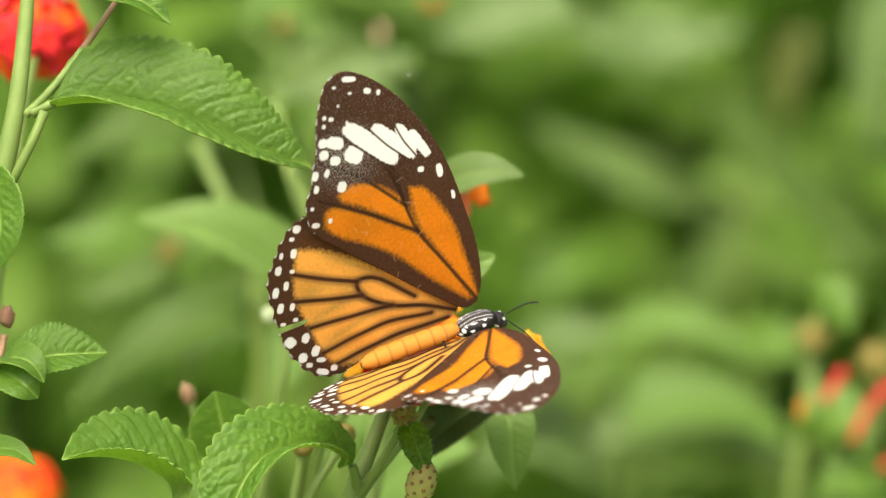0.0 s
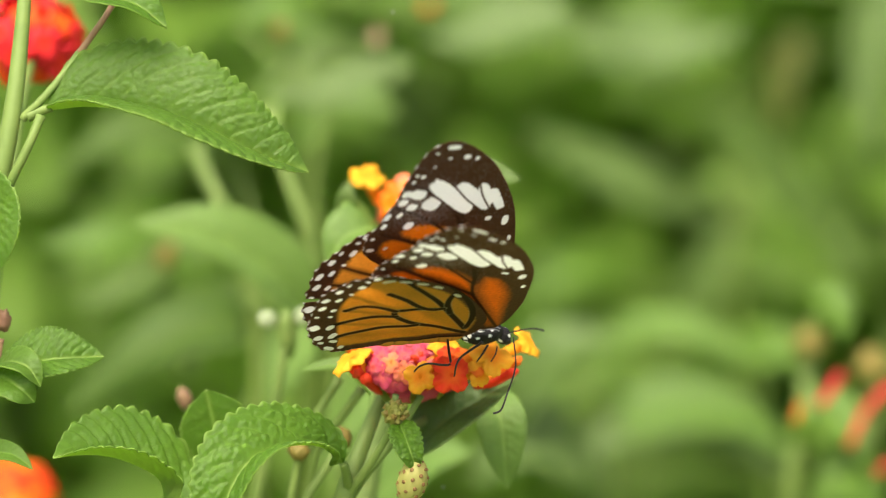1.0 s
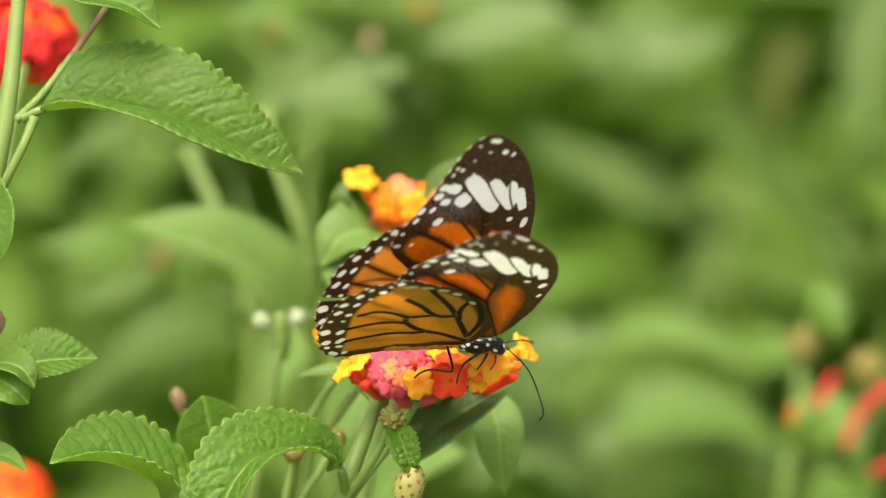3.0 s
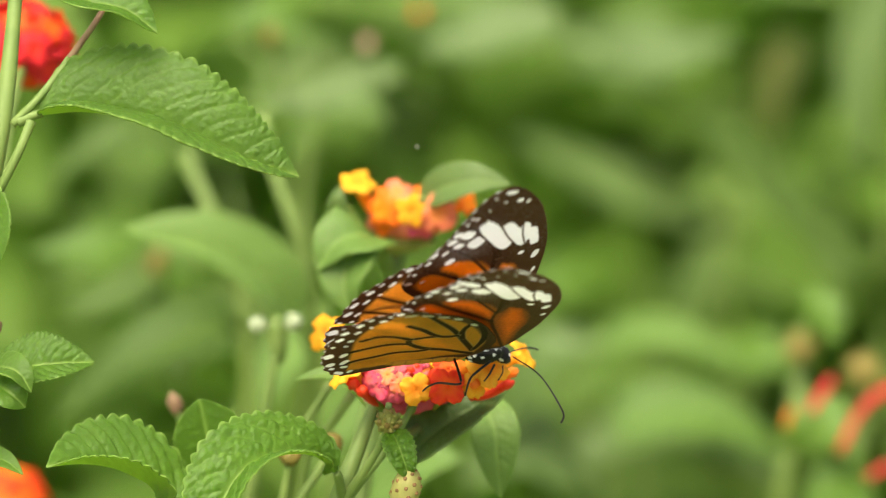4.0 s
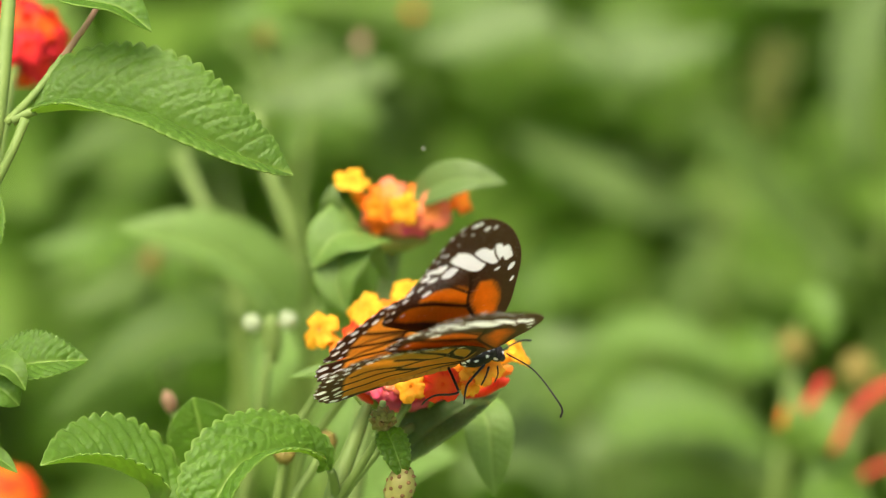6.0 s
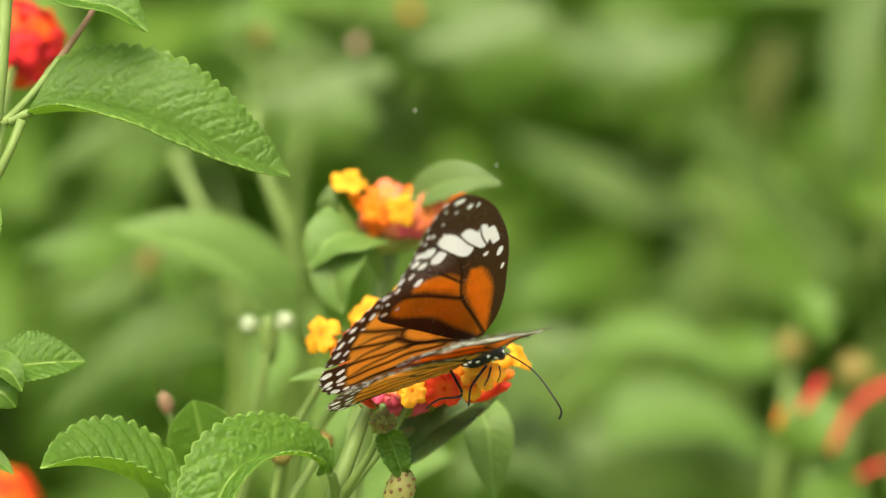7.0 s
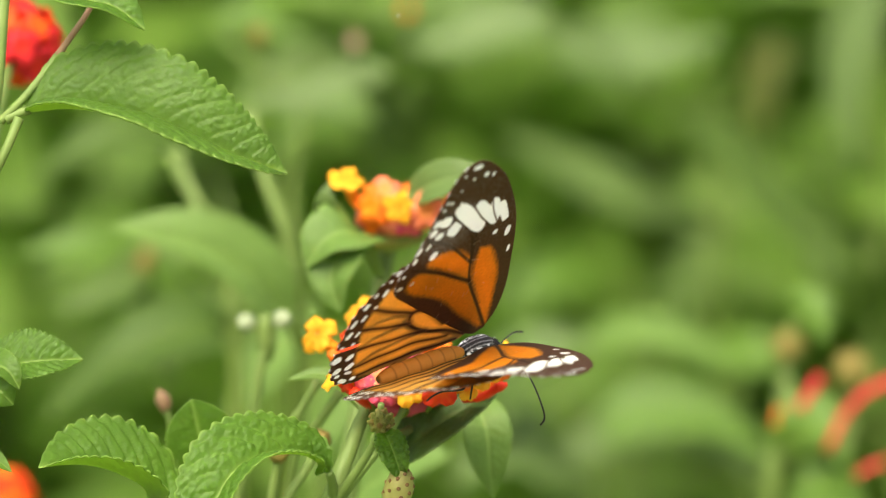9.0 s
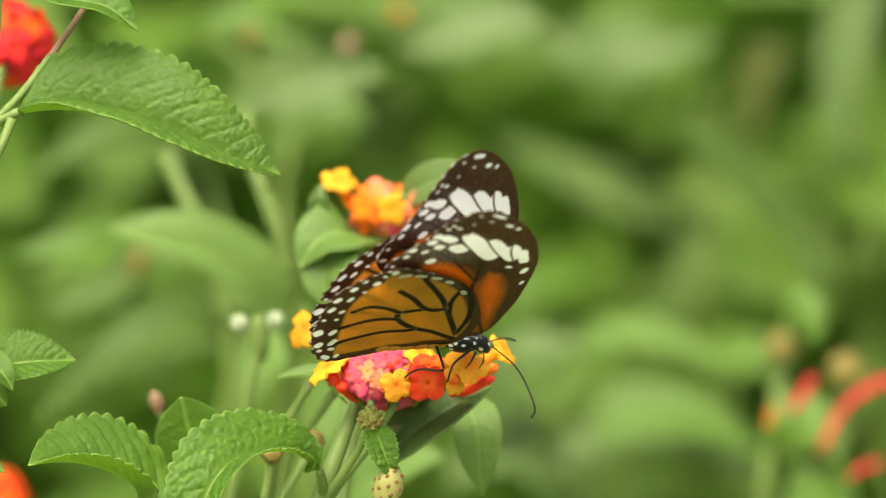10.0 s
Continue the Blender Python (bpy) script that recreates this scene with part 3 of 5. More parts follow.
for n in range(9):
    an = n / 9 * 6.28
    c = np.array((-0.0054, 0.0067, 0.6745)) + np.array([0.006 * math.cos(an), 0.005 * math.sin(an), 0.0])
    add_leaf(head, [c, c + np.array([0.0015 * math.cos(an), 0.0015 * math.sin(an), 0.002]), c + np.array([0.004 * math.cos(an), 0.004 * math.sin(an), 0.0045])], 0.8, (-math.cos(an), -math.sin(an), 0.6), fold=10, nu=10, nv=6, teeth=2, quilt=0, seed=n)

# ---- left sprig ----
left = thing("lantana_sprig", (-0.12, 0.03, 0.0), "tall lantana stem with a large crinkled leaf", "plant")
add_stem(left, [(-0.0622, 0.0228, 0.7451), (-0.0627, 0.0150, 0.7324), (-0.0640, 0.0069, 0.7190), (-0.0662, 0.0029, 0.7080), (-0.0723, -0.0011, 0.6677), (-0.12, 0.03, 0.0)], 0.85, 2.2, n=34)
add_stem(left, [(-0.0626, 0.0066, 0.7181), (-0.0587, 0.0079, 0.7218), (-0.0543, 0.0119, 0.7267)], 0.62, 0.55)
add_stem(left, [(-0.0543, 0.0119, 0.7267), (-0.0523, 0.0138, 0.7292), (-0.0504, 0.0158, 0.7316), (-0.0483, 0.0190, 0.7348)], 0.52, 0.42, STEM_BROWN)
add_stem(left, [(-0.0595, 0.0048, 0.7192), (-0.0611, 0.0025, 0.7156), (-0.0639, 0.0016, 0.7102), (-0.0667, 0.0018, 0.7048)], 0.7, 0.7)
add_leaf(left, [(-0.0588, 0.0072, 0.7196), (-0.0526, 0.0066, 0.7204), (-0.0466, 0.0055, 0.7201), (-0.0399, 0.0041, 0.7191), (-0.034, 0.003, 0.7169), (-0.0282, 0.0025, 0.7142), (-0.0232, 0.0026, 0.7122), (-0.0199, 0.003, 0.7111)], 11.3, ((0.00, -0.38, 0.93), (0.00, -0.32, 0.95)), mat=LEAF_DEEP, stem=(-0.0618, 0.0067, 0.7184), fold=(54, 66, 54, 44), teeth=25, nu=190, nv=64, quilt=0.5, veins=11, net=0.45, notch=0.085, seed=11, wave=0.015, widest=0.35, sharp=1.02, curl=0.35)
add_leaf(left, [(-0.0576, 0.0119, 0.7385), (-0.0511, 0.0090, 0.7365), (-0.0452, 0.0076, 0.7355), (-0.0406, 0.0064, 0.7323)], 5.2, (0.00, -0.29, 0.96), stem=(-0.0625, 0.0192, 0.7382), fold=24, teeth=26, nu=64, nv=22, seed=12)
add_leaf(left, [(-0.0689, 0.0022, 0.7118), (-0.0661, -0.0017, 0.7069), (-0.0658, -0.0044, 0.7026), (-0.0674, -0.0054, 0.6968)], 4.6, (-0.2, -0.9, 0.3), stem=(-0.0662, 0.0029, 0.7080), fold=15, teeth=20, nu=56, nv=20, seed=13)
low = thing("lantana_sprig", (-0.14, 0.05, 0.0), "low lantana shoot with three bright green leaves", "plant")
add_stem(low, [(-0.0671, -0.0039, 0.6836), (-0.0689, -0.0055, 0.6733), (-0.0728, -0.0063, 0.6418), (-0.14, 0.05, 0.0)], 1.2, 2.4, n=24)
add_leaf(low, [(-0.0668, -0.0061, 0.6831), (-0.0614, -0.0076, 0.6849), (-0.0563, -0.0083, 0.6859), (-0.0502, -0.0073, 0.6857)], 5.4, (0.00, -0.47, 0.88), mat=LEAF_DEEP, stem=(-0.0671, -0.0045, 0.6818), fold=20, teeth=20, nu=110, nv=40, quilt=1.3, net=0.3, notch=0.10, seed=14, widest=0.5)
add_leaf(low, [(-0.0663, -0.0088, 0.6846), (-0.0632, -0.0122, 0.6869), (-0.0604, -0.0144, 0.6867), (-0.0587, -0.0153, 0.6842)], 3.0, (0.2, -0.5, 0.85), mat=LEAF_DEEP, stem=(-0.0671, -0.0043, 0.6824), fold=22, teeth=14, nu=40, nv=16, seed=15)
add_leaf(low, [(-0.0668, -0.0081, 0.6835), (-0.0642, -0.0121, 0.6842), (-0.0615, -0.0146, 0.6834), (-0.0598, -0.0143, 0.6813)], 3.6, (0.1, -0.7, 0.6), mat=LEAF_DEEP, stem=(-0.0671, -0.0044, 0.6820), fold=18, teeth=14, nu=40, nv=16, seed=16)
add_leaf(low, [(-0.0714, -0.0063, 0.6709), (-0.0667, -0.0103, 0.6717), (-0.0635, -0.0123, 0.6720), (-0.0606, -0.0139, 0.6705)], 2.2, (0.0, -0.5, 0.85), stem=(-0.0693, -0.0066, 0.6701), fold=20, teeth=18, nu=40, nv=16, seed=17)
add_stem(low, [(-0.0662, -0.0008, 0.6860), (-0.0665, -0.0014, 0.6844), (-0.0671, -0.0034, 0.6820)], 0.5, 0.6, STEM_BROWN, n=8)
add_bud(low, (-0.0658, 0.0001, 0.6885), (0.1, 0, 1), 3.4, 1.1, STEM_BROWN, "dry_bud")


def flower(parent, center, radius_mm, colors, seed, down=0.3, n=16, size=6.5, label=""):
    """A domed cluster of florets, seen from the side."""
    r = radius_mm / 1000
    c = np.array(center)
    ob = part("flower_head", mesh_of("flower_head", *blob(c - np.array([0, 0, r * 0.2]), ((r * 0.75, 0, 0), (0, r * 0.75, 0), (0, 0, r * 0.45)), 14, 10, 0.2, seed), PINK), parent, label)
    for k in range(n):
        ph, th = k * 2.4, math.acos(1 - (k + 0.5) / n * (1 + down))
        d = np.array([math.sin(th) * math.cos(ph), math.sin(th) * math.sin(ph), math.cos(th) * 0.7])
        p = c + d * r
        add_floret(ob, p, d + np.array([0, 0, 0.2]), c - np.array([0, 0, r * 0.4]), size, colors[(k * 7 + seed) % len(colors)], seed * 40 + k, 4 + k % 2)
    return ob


# red flower behind the stem and orange flower low down
redp = thing("lantana_sprig", (-0.13, 0.10, 0.0), "lantana stem carrying a red flower head", "plant")
add_stem(redp, [(-0.0705, 0.0864, 0.7056), (-0.0703, 0.0509, 0.6991), (-0.0777, 0.0308, 0.6438), (-0.13, 0.10, 0.0)], 0.9, 2.3, n=24)
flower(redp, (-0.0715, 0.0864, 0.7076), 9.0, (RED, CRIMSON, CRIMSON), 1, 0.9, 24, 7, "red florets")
orap = thing("lantana_sprig", (-0.12, 0.16, 0.0), "lantana stem carrying a bright orange flower head", "plant")
add_stem(orap, [(-0.0789, 0.1037, 0.6107), (-0.0798, 0.0983, 0.5900), (-0.12, 0.16, 0.0)], 1.0, 2.5, n=20)
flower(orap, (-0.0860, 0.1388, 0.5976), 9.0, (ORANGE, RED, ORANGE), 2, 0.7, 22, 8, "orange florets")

# second flower, a little way behind
second = thing("lantana_sprig", (-0.01, 0.13, 0.0), "lantana stem with a small orange and pink flower head", "plant")
add_stem(second, [(-0.0047, 0.0609, 0.6817), (-0.0065, 0.0584, 0.6748), (-0.0089, 0.0514, 0.6613), (-0.0153, 0.0314, 0.6231), (-0.01, 0.13, 0.0)], 1.2, 2.6, n=26)
head2 = part("flower_head", mesh_of("flower_head", *blob((-0.0036, 0.0545, 0.6864), ((0.0075, 0, 0), (0, 0.005, 0), (0, 0, 0.0028)), 14, 10, 0.2), SALMON), second, "orange, yellow and pink florets")
part("calyx", mesh_of("calyx", *blob((-0.0058, 0.0552, 0.6827), ((0.006, 0, 0), (0, 0.004, 0), (0, 0, 0.0022)), 14, 10, 0.3), BUD_GREEN), head2)
for n, (p, way, size, mat) in enumerate((
        ((-0.0124, 0.0530, 0.6934), (0.1, -0.25, 0.95), 6.4, YELLOW), ((-0.0085, 0.0495, 0.6897), (-0.5, -0.8, 0.2), 7.0, ORANGE),
        ((-0.0036, 0.0477, 0.6902), (0.2, -0.8, 0.3), 5.4, YELLOW), ((-0.0061, 0.0541, 0.6911), (0.0, -0.6, 0.7), 6.0, SALMON),
        ((0.0006, 0.0493, 0.6891), (0.3, -0.9, 0.2), 6.6, SALMON), ((-0.0009, 0.0537, 0.6899), (0.2, -0.6, 0.7), 6.0, ORANGE),
        ((0.0057, 0.0535, 0.6895), (0.7, -0.6, 0.4), 4.6, ORANGE), ((-0.0078, 0.0507, 0.6870), (-0.3, -0.9, 0.0), 5.0, ORANGE), ((-0.0017, 0.0495, 0.6868), (0.1, -0.9, -0.2), 5.5, PINK))):
    add_floret(head2, p, way, pull(p, (-0.0046, 0.0555, 0.6838), 0.65), size, mat, n + 60, 5)
add_leaf(second, [(-0.0022, 0.0519, 0.6906), (0.0024, 0.0491, 0.6941), (0.0070, 0.0476, 0.6956), (0.0127, 0.0473, 0.6948)], 3.7, (0.1, -0.7, 0.7), mat=LEAF_GREY, stem=(-0.0053, 0.0599, 0.6792), fold=14, seed=21)
add_leaf(second, [(-0.0088, 0.0513, 0.6834), (-0.0118, 0.0464, 0.6867), (-0.0158, 0.0441, 0.6860), (-0.0189, 0.0425, 0.6817)], 6.0, (-0.2, -0.6, 0.75), mat=LEAF_PALE, stem=(-0.0066, 0.0580, 0.6740), fold=18, seed=22)
add_leaf(second, [(-0.0108, 0.0498, 0.6848), (-0.0133, 0.0453, 0.6836), (-0.0146, 0.0419, 0.6800), (-0.0132, 0.0401, 0.6749)], 5.2, (-0.3, -0.8, 0.4), mat=LEAF_PALE, stem=(-0.0066, 0.0580, 0.6740), fold=18, seed=23)
add_leaf(second, [(-0.0150, 0.0499, 0.6850), (-0.0155, 0.0490, 0.6883), (-0.0157, 0.0482, 0.6915), (-0.0153, 0.0491, 0.6941)], 2.2, (-0.1, -0.9, 0.3), mat=LEAF_GREY, stem=(-0.0053, 0.0599, 0.6792), fold=10, nu=24, nv=10, quilt=0.2, seed=24)
add_leaf(second, [(-0.0021, 0.0285, 0.6821), (0.0014, 0.0291, 0.6838), (0.0059, 0.0300, 0.6863), (0.0078, 0.0304, 0.6873)], 2.4, (0.1, -0.9, 0.4), mat=LEAF_PALE, stem=(-0.0077, 0.0549, 0.6680), fold=10, nu=24, nv=10, seed=25)

add_leaf(second, [(-0.0146, 0.1054, 0.6094), (-0.0092, 0.1056, 0.6156), (-0.0029, 0.1051, 0.6202), (0.0055, 0.1037, 0.6222)], 6.5, (0.10, -0.60, 0.80), mat=LEAF_PALE, stem=(-0.0148, 0.1136, 0.6027), fold=14, seed=26)

# mid leaves to the left, with bare stalks
mid = thing("lantana_sprig", (-0.06, 0.17, 0.0), "lantana shoot with broad pale leaves", "plant")
add_stem(mid, [(-0.0516, 0.1952, 0.6514), (-0.0492, 0.1921, 0.6465), (-0.0451, 0.1874, 0.6401), (-0.0420, 0.1852, 0.6341)], 1.7, 1.2, n=16)
add_stem(mid, [(-0.0420, 0.1852, 0.6341), (-0.0393, 0.1832, 0.6185), (-0.0396, 0.1766, 0.5514), (-0.06, 0.17, 0.0)], 1.0, 2.4, STEM_DARK, n=26)
add_stem(mid, [(-0.0339, 0.1605, 0.6707), (-0.0308, 0.1523, 0.6612), (-0.0269, 0.1485, 0.6509), (-0.0242, 0.1476, 0.6418)], 1.3, 1.2, n=16)
add_stem(mid, [(-0.0242, 0.1476, 0.6418), (-0.0239, 0.1493, 0.6268), (-0.0256, 0.1597, 0.6030), (-0.0396, 0.1766, 0.5514)], 1.1, 1.6, STEM_DARK, n=20)
add_leaf(mid, [(-0.0262, 0.1403, 0.6351), (-0.0330, 0.1372, 0.6458), (-0.0447, 0.1353, 0.6538), (-0.0596, 0.1359, 0.6558)], 8.2, (0.10, -0.54, 0.83), mat=LEAF_PALE, stem=(-0.0250, 0.1471, 0.6277), fold=22, nu=80, nv=32, quilt=1.4, seed=31)
add_leaf(mid, [(-0.0514, 0.3138, 0.5681), (-0.0637, 0.3119, 0.5748), (-0.0680, 0.3149, 0.5827), (-0.0725, 0.3215, 0.5893)], 9.4, (0.1, -0.8, 0.5), mat=LEAF_BACK, stem=(-0.0401, 0.1787, 0.6228), fold=16, seed=32)
wb = thing("lantana_sprig", (-0.03, 0.118, 0.0), "thin lantana stalk with two small white buds", "plant")
add_stem(wb, [(-0.0265, 0.0628, 0.6619), (-0.0275, 0.0608, 0.6565), (-0.0293, 0.0590, 0.6458), (-0.0335, 0.0566, 0.6215), (-0.03, 0.118, 0.0)], 0.75, 1.3, n=22)
add_bud(wb, (-0.0265, 0.0627, 0.6617), (0, 0, 1), 8.5, 1.6, STEM, "bud_base")
for n, p in enumerate(((-0.0298, 0.0636, 0.6641), (-0.0238, 0.0637, 0.6646))):
    add_stem(wb, [(-0.0265, 0.0626, 0.6614), pull(p, (-0.0265, 0.0631, 0.6628), 0.4), p], 0.4, 0.4, n=8)
    add_bud(wb, p, (0, 0, 1), 2.9, 1.6, BUD_WHITE, "bud", n)
for a, b in (((-0.0164, 0.0212, 0.6706), (-0.0218, 0.0200, 0.6614)), ((-0.0128, 0.0188, 0.6697), (-0.0201, 0.0209, 0.6581)), ((-0.0222, 0.0081, 0.6637), (-0.0236, 0.0072, 0.6555)), ((-0.0162, 0.0120, 0.6629), (-0.0215, 0.0090, 0.6547))):
    add_stem(wb, [a, pull(a, b, 0.5), b, (b[0] - 0.01, b[1] + 0.01, b[2] - 0.08)], 0.7, 0.8, n=10)
add_bud(wb, (-0.0222, 0.0081, 0.6637), (0, 0, 1), 3.0, 1.6, BUD, "bud", 5)
add_bud(wb, (-0.0158, 0.0125, 0.6642), (0, 0, 1), 3.2, 1.7, BUD, "bud", 6)
add_bud(wb, (-0.0421, 0.0368, 0.6607), (-0.3, 0, 1), 3.8, 1.2, STEM_BROWN, "bud", 7)
add_stem(wb, [(-0.0418, 0.0365, 0.6599), (-0.0401, 0.0363, 0.6535), (-0.0357, 0.0361, 0.6414), (-0.0323, 0.0384, 0.6301)], 0.5, 0.7, n=12)

# right-hand flowers, far out of focus
rightp = thing("lantana_sprig", (0.13, 0.42, 0.0), "lantana stems with red buds and fading orange heads", "plant")
add_stem(rightp, [(0.0843, 0.2503, 0.5855), (0.0833, 0.2454, 0.5720), (0.0810, 0.2454, 0.5464), (0.13, 0.42, 0.0)], 1.6, 3.0, n=22)
add_stem(rightp, [(0.0990, 0.2481, 0.5793), (0.0972, 0.2435, 0.5615), (0.0837, 0.2409, 0.5340)], 1.6, 2.4, n=18)
for n, (p, r, m) in enumerate((((0.0838, 0.2464, 0.5876), 3.8, BUD), ((0.0984, 0.2446, 0.5825), 4.7, BUD))):
    hd = part("seed_head", mesh_of("seed_head", *blob(p, ((0.85 * r / 1000, 0, 0), (0, 0.85 * r / 1000, 0), (0, 0, 0.8 * r / 1000)), 16, 12, 0.15), m), rightp, "round olive-brown seed head")
    for k in range(24):
        th, ph = math.acos(1 - 2 * (k + 0.5) / 24), k * 2.4
        d = np.array([math.sin(th) * math.cos(ph), math.sin(th) * math.sin(ph), math.cos(th)])
        add_bud(hd, np.array(p) + d * 0.8 * r / 1000, d, 2.0, 0.8, BUD if k % 2 else BUD_GREEN, "bud", k)
for pts, r0, r1, m in (([(0.0878, 0.218, 0.5916), (0.0854, 0.2167, 0.5881), (0.083, 0.2155, 0.5848)], 1.1, 0.9, CRIMSON), ([(0.1087, 0.218, 0.5916), (0.1012, 0.2173, 0.5898), (0.0944, 0.2156, 0.5851), (0.0893, 0.2124, 0.5762)], 1.2, 0.8, CRIMSON), ([(0.0789, 0.2158, 0.5855), (0.0782, 0.2151, 0.5837), (0.0777, 0.2143, 0.5813)], 0.5, 0.5, ORANGE), ([(0.1025, 0.2115, 0.5738), (0.0985, 0.2111, 0.5727), (0.0956, 0.2104, 0.5708)], 0.8, 0.6, CRIMSON)):
    v, f = tube(pts, r0 / 1000, r1 / 1000, 12, 9)
    part("floret_bud", mesh_of("floret_bud", v, f, m), rightp)
for n, (pts, h) in enumerate((([(0.0853, 0.2418, 0.5622), (0.0887, 0.2405, 0.5713), (0.0946, 0.2337, 0.5658)], 8), ([(0.0858, 0.2566, 0.5900), (0.0892, 0.2534, 0.5940), (0.0929, 0.2491, 0.5873)], 6), ([(0.1009, 0.2392, 0.5548), (0.0926, 0.2356, 0.5579), (0.0848, 0.2343, 0.5542)], 8))):
    add_leaf(rightp, pts, h, (0, -0.6, 0.8), mat=LEAF_BACK, stem=(0.0838, 0.2463, 0.5745), seed=40 + n)

# ---- bushes behind: broad blurred leaves ----


def bush(foot, stem, leaves, label, seed):
    """A shoot from the ground with its leaves; each leaf: midrib points, half width in mm, upper face, material."""
    ob = thing("lantana_bush", foot, label, "shrub", "shrubs behind the flowers")
    add_stem(ob, list(stem) + [foot], 1.0, 3.0, STEM_DARK, n=24)
    line = smooth_path(list(stem) + [foot], 40)
    for n, (pts, half, up, mat) in enumerate(leaves):
        near = line[np.argmin(np.linalg.norm(line - np.array(pts[0]), axis=1))]
        add_leaf(ob, pts, half, up, mat=mat, stem=near, nu=36, nv=12, seed=seed + n, fold=14)
    return ob


bush((0.26, 0.94, 0.0), [(0.1192, 0.8744, 0.4622), (0.1216, 0.8518, 0.4002), (0.1239, 0.8277, 0.3338)], [
    ([(0.1225, 0.8349, 0.4766), (0.1010, 0.7985, 0.4992), (0.0782, 0.7879, 0.5023), (0.0536, 0.7746, 0.4949)], 19, (0.00, -0.29, 0.96), LEAF_GREY),
    ([(0.1156, 0.8131, 0.4165), (0.0833, 0.7769, 0.4399), (0.0562, 0.7706, 0.4548), (0.0318, 0.7656, 0.4703)], 14, (0.20, -0.44, 0.87), LEAF_GREY),
    ([(0.1705, 0.8060, 0.3971), (0.1475, 0.7727, 0.4284), (0.1309, 0.7676, 0.4466), (0.1146, 0.7641, 0.4662)], 17, (0.31, -0.47, 0.83), LEAF_PALE),
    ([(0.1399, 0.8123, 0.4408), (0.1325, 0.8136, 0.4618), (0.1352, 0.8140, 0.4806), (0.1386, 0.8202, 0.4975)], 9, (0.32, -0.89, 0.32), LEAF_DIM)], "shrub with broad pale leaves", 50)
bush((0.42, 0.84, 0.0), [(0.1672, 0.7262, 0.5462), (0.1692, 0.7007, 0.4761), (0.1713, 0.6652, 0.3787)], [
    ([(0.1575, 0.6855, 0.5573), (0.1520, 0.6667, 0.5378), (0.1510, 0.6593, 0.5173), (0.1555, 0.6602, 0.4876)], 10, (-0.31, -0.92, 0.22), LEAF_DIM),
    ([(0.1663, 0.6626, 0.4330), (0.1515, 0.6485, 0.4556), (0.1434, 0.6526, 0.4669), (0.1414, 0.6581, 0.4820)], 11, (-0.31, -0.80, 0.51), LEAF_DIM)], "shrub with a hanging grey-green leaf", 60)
bush((0.05, 1.04, 0.0), [(-0.0059, 0.9365, 0.4485), (0.0015, 0.9196, 0.4022), (0.0039, 0.8859, 0.3097)], [
    ([(-0.0151, 0.8736, 0.4600), (-0.0334, 0.8559, 0.4727), (-0.0516, 0.8445, 0.4737), (-0.0769, 0.8382, 0.4564)], 17, (0.00, -0.29, 0.96), LEAF_GREY),
    ([(-0.0151, 0.8809, 0.4799), (0.0037, 0.8630, 0.4923), (0.0267, 0.8516, 0.4932), (0.0543, 0.8469, 0.4802)], 18, (0.00, -0.29, 0.96), LEAF_GREY),
    ([(-0.0198, 0.8817, 0.4821), (-0.0427, 0.8646, 0.4967), (-0.0700, 0.8524, 0.4953), (-0.0930, 0.8477, 0.4824)], 14, (0.00, -0.18, 0.98), LEAF_BACK),
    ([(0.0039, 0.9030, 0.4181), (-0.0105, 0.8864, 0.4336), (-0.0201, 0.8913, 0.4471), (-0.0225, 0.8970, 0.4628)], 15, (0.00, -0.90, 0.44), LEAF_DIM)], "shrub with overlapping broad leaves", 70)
bush((0.20, 0.76, 0.0), [(0.0461, 0.6571, 0.4177), (0.0603, 0.6459, 0.3870), (0.0650, 0.6410, 0.3444)], [
    ([(0.0372, 0.5778, 0.4455), (0.0551, 0.5621, 0.4639), (0.0804, 0.5525, 0.4697), (0.1136, 0.5462, 0.4523)], 13, (0.00, -0.11, 0.99), LEAF_PALE),
    ([(0.1191, 0.5854, 0.4049), (0.0922, 0.5720, 0.4294), (0.0669, 0.5618, 0.4337), (0.0387, 0.5560, 0.4178)], 15, (0.00, -0.42, 0.91), LEAF_GREY),
    ([(0.0865, 0.5713, 0.4276), (0.0961, 0.5590, 0.4551), (0.1080, 0.5506, 0.4645), (0.1210, 0.5494, 0.4610)], 13, (0.21, -0.48, 0.85), LEAF_BACK),
    ([(0.0200, 0.4746, 0.4688), (0.0249, 0.4691, 0.4860), (0.0349, 0.4676, 0.4994), (0.0518, 0.4682, 0.5010)], 12, (0.00, -0.42, 0.91), LEAF_GREY),
    ([(0.0520, 0.4867, 0.4408), (0.0372, 0.4722, 0.4624), (0.0250, 0.4688, 0.4676), (0.0096, 0.4647, 0.4563)], 16, (0.00, -0.42, 0.91), LEAF_GREY)], "shrub with arching leaves", 80)
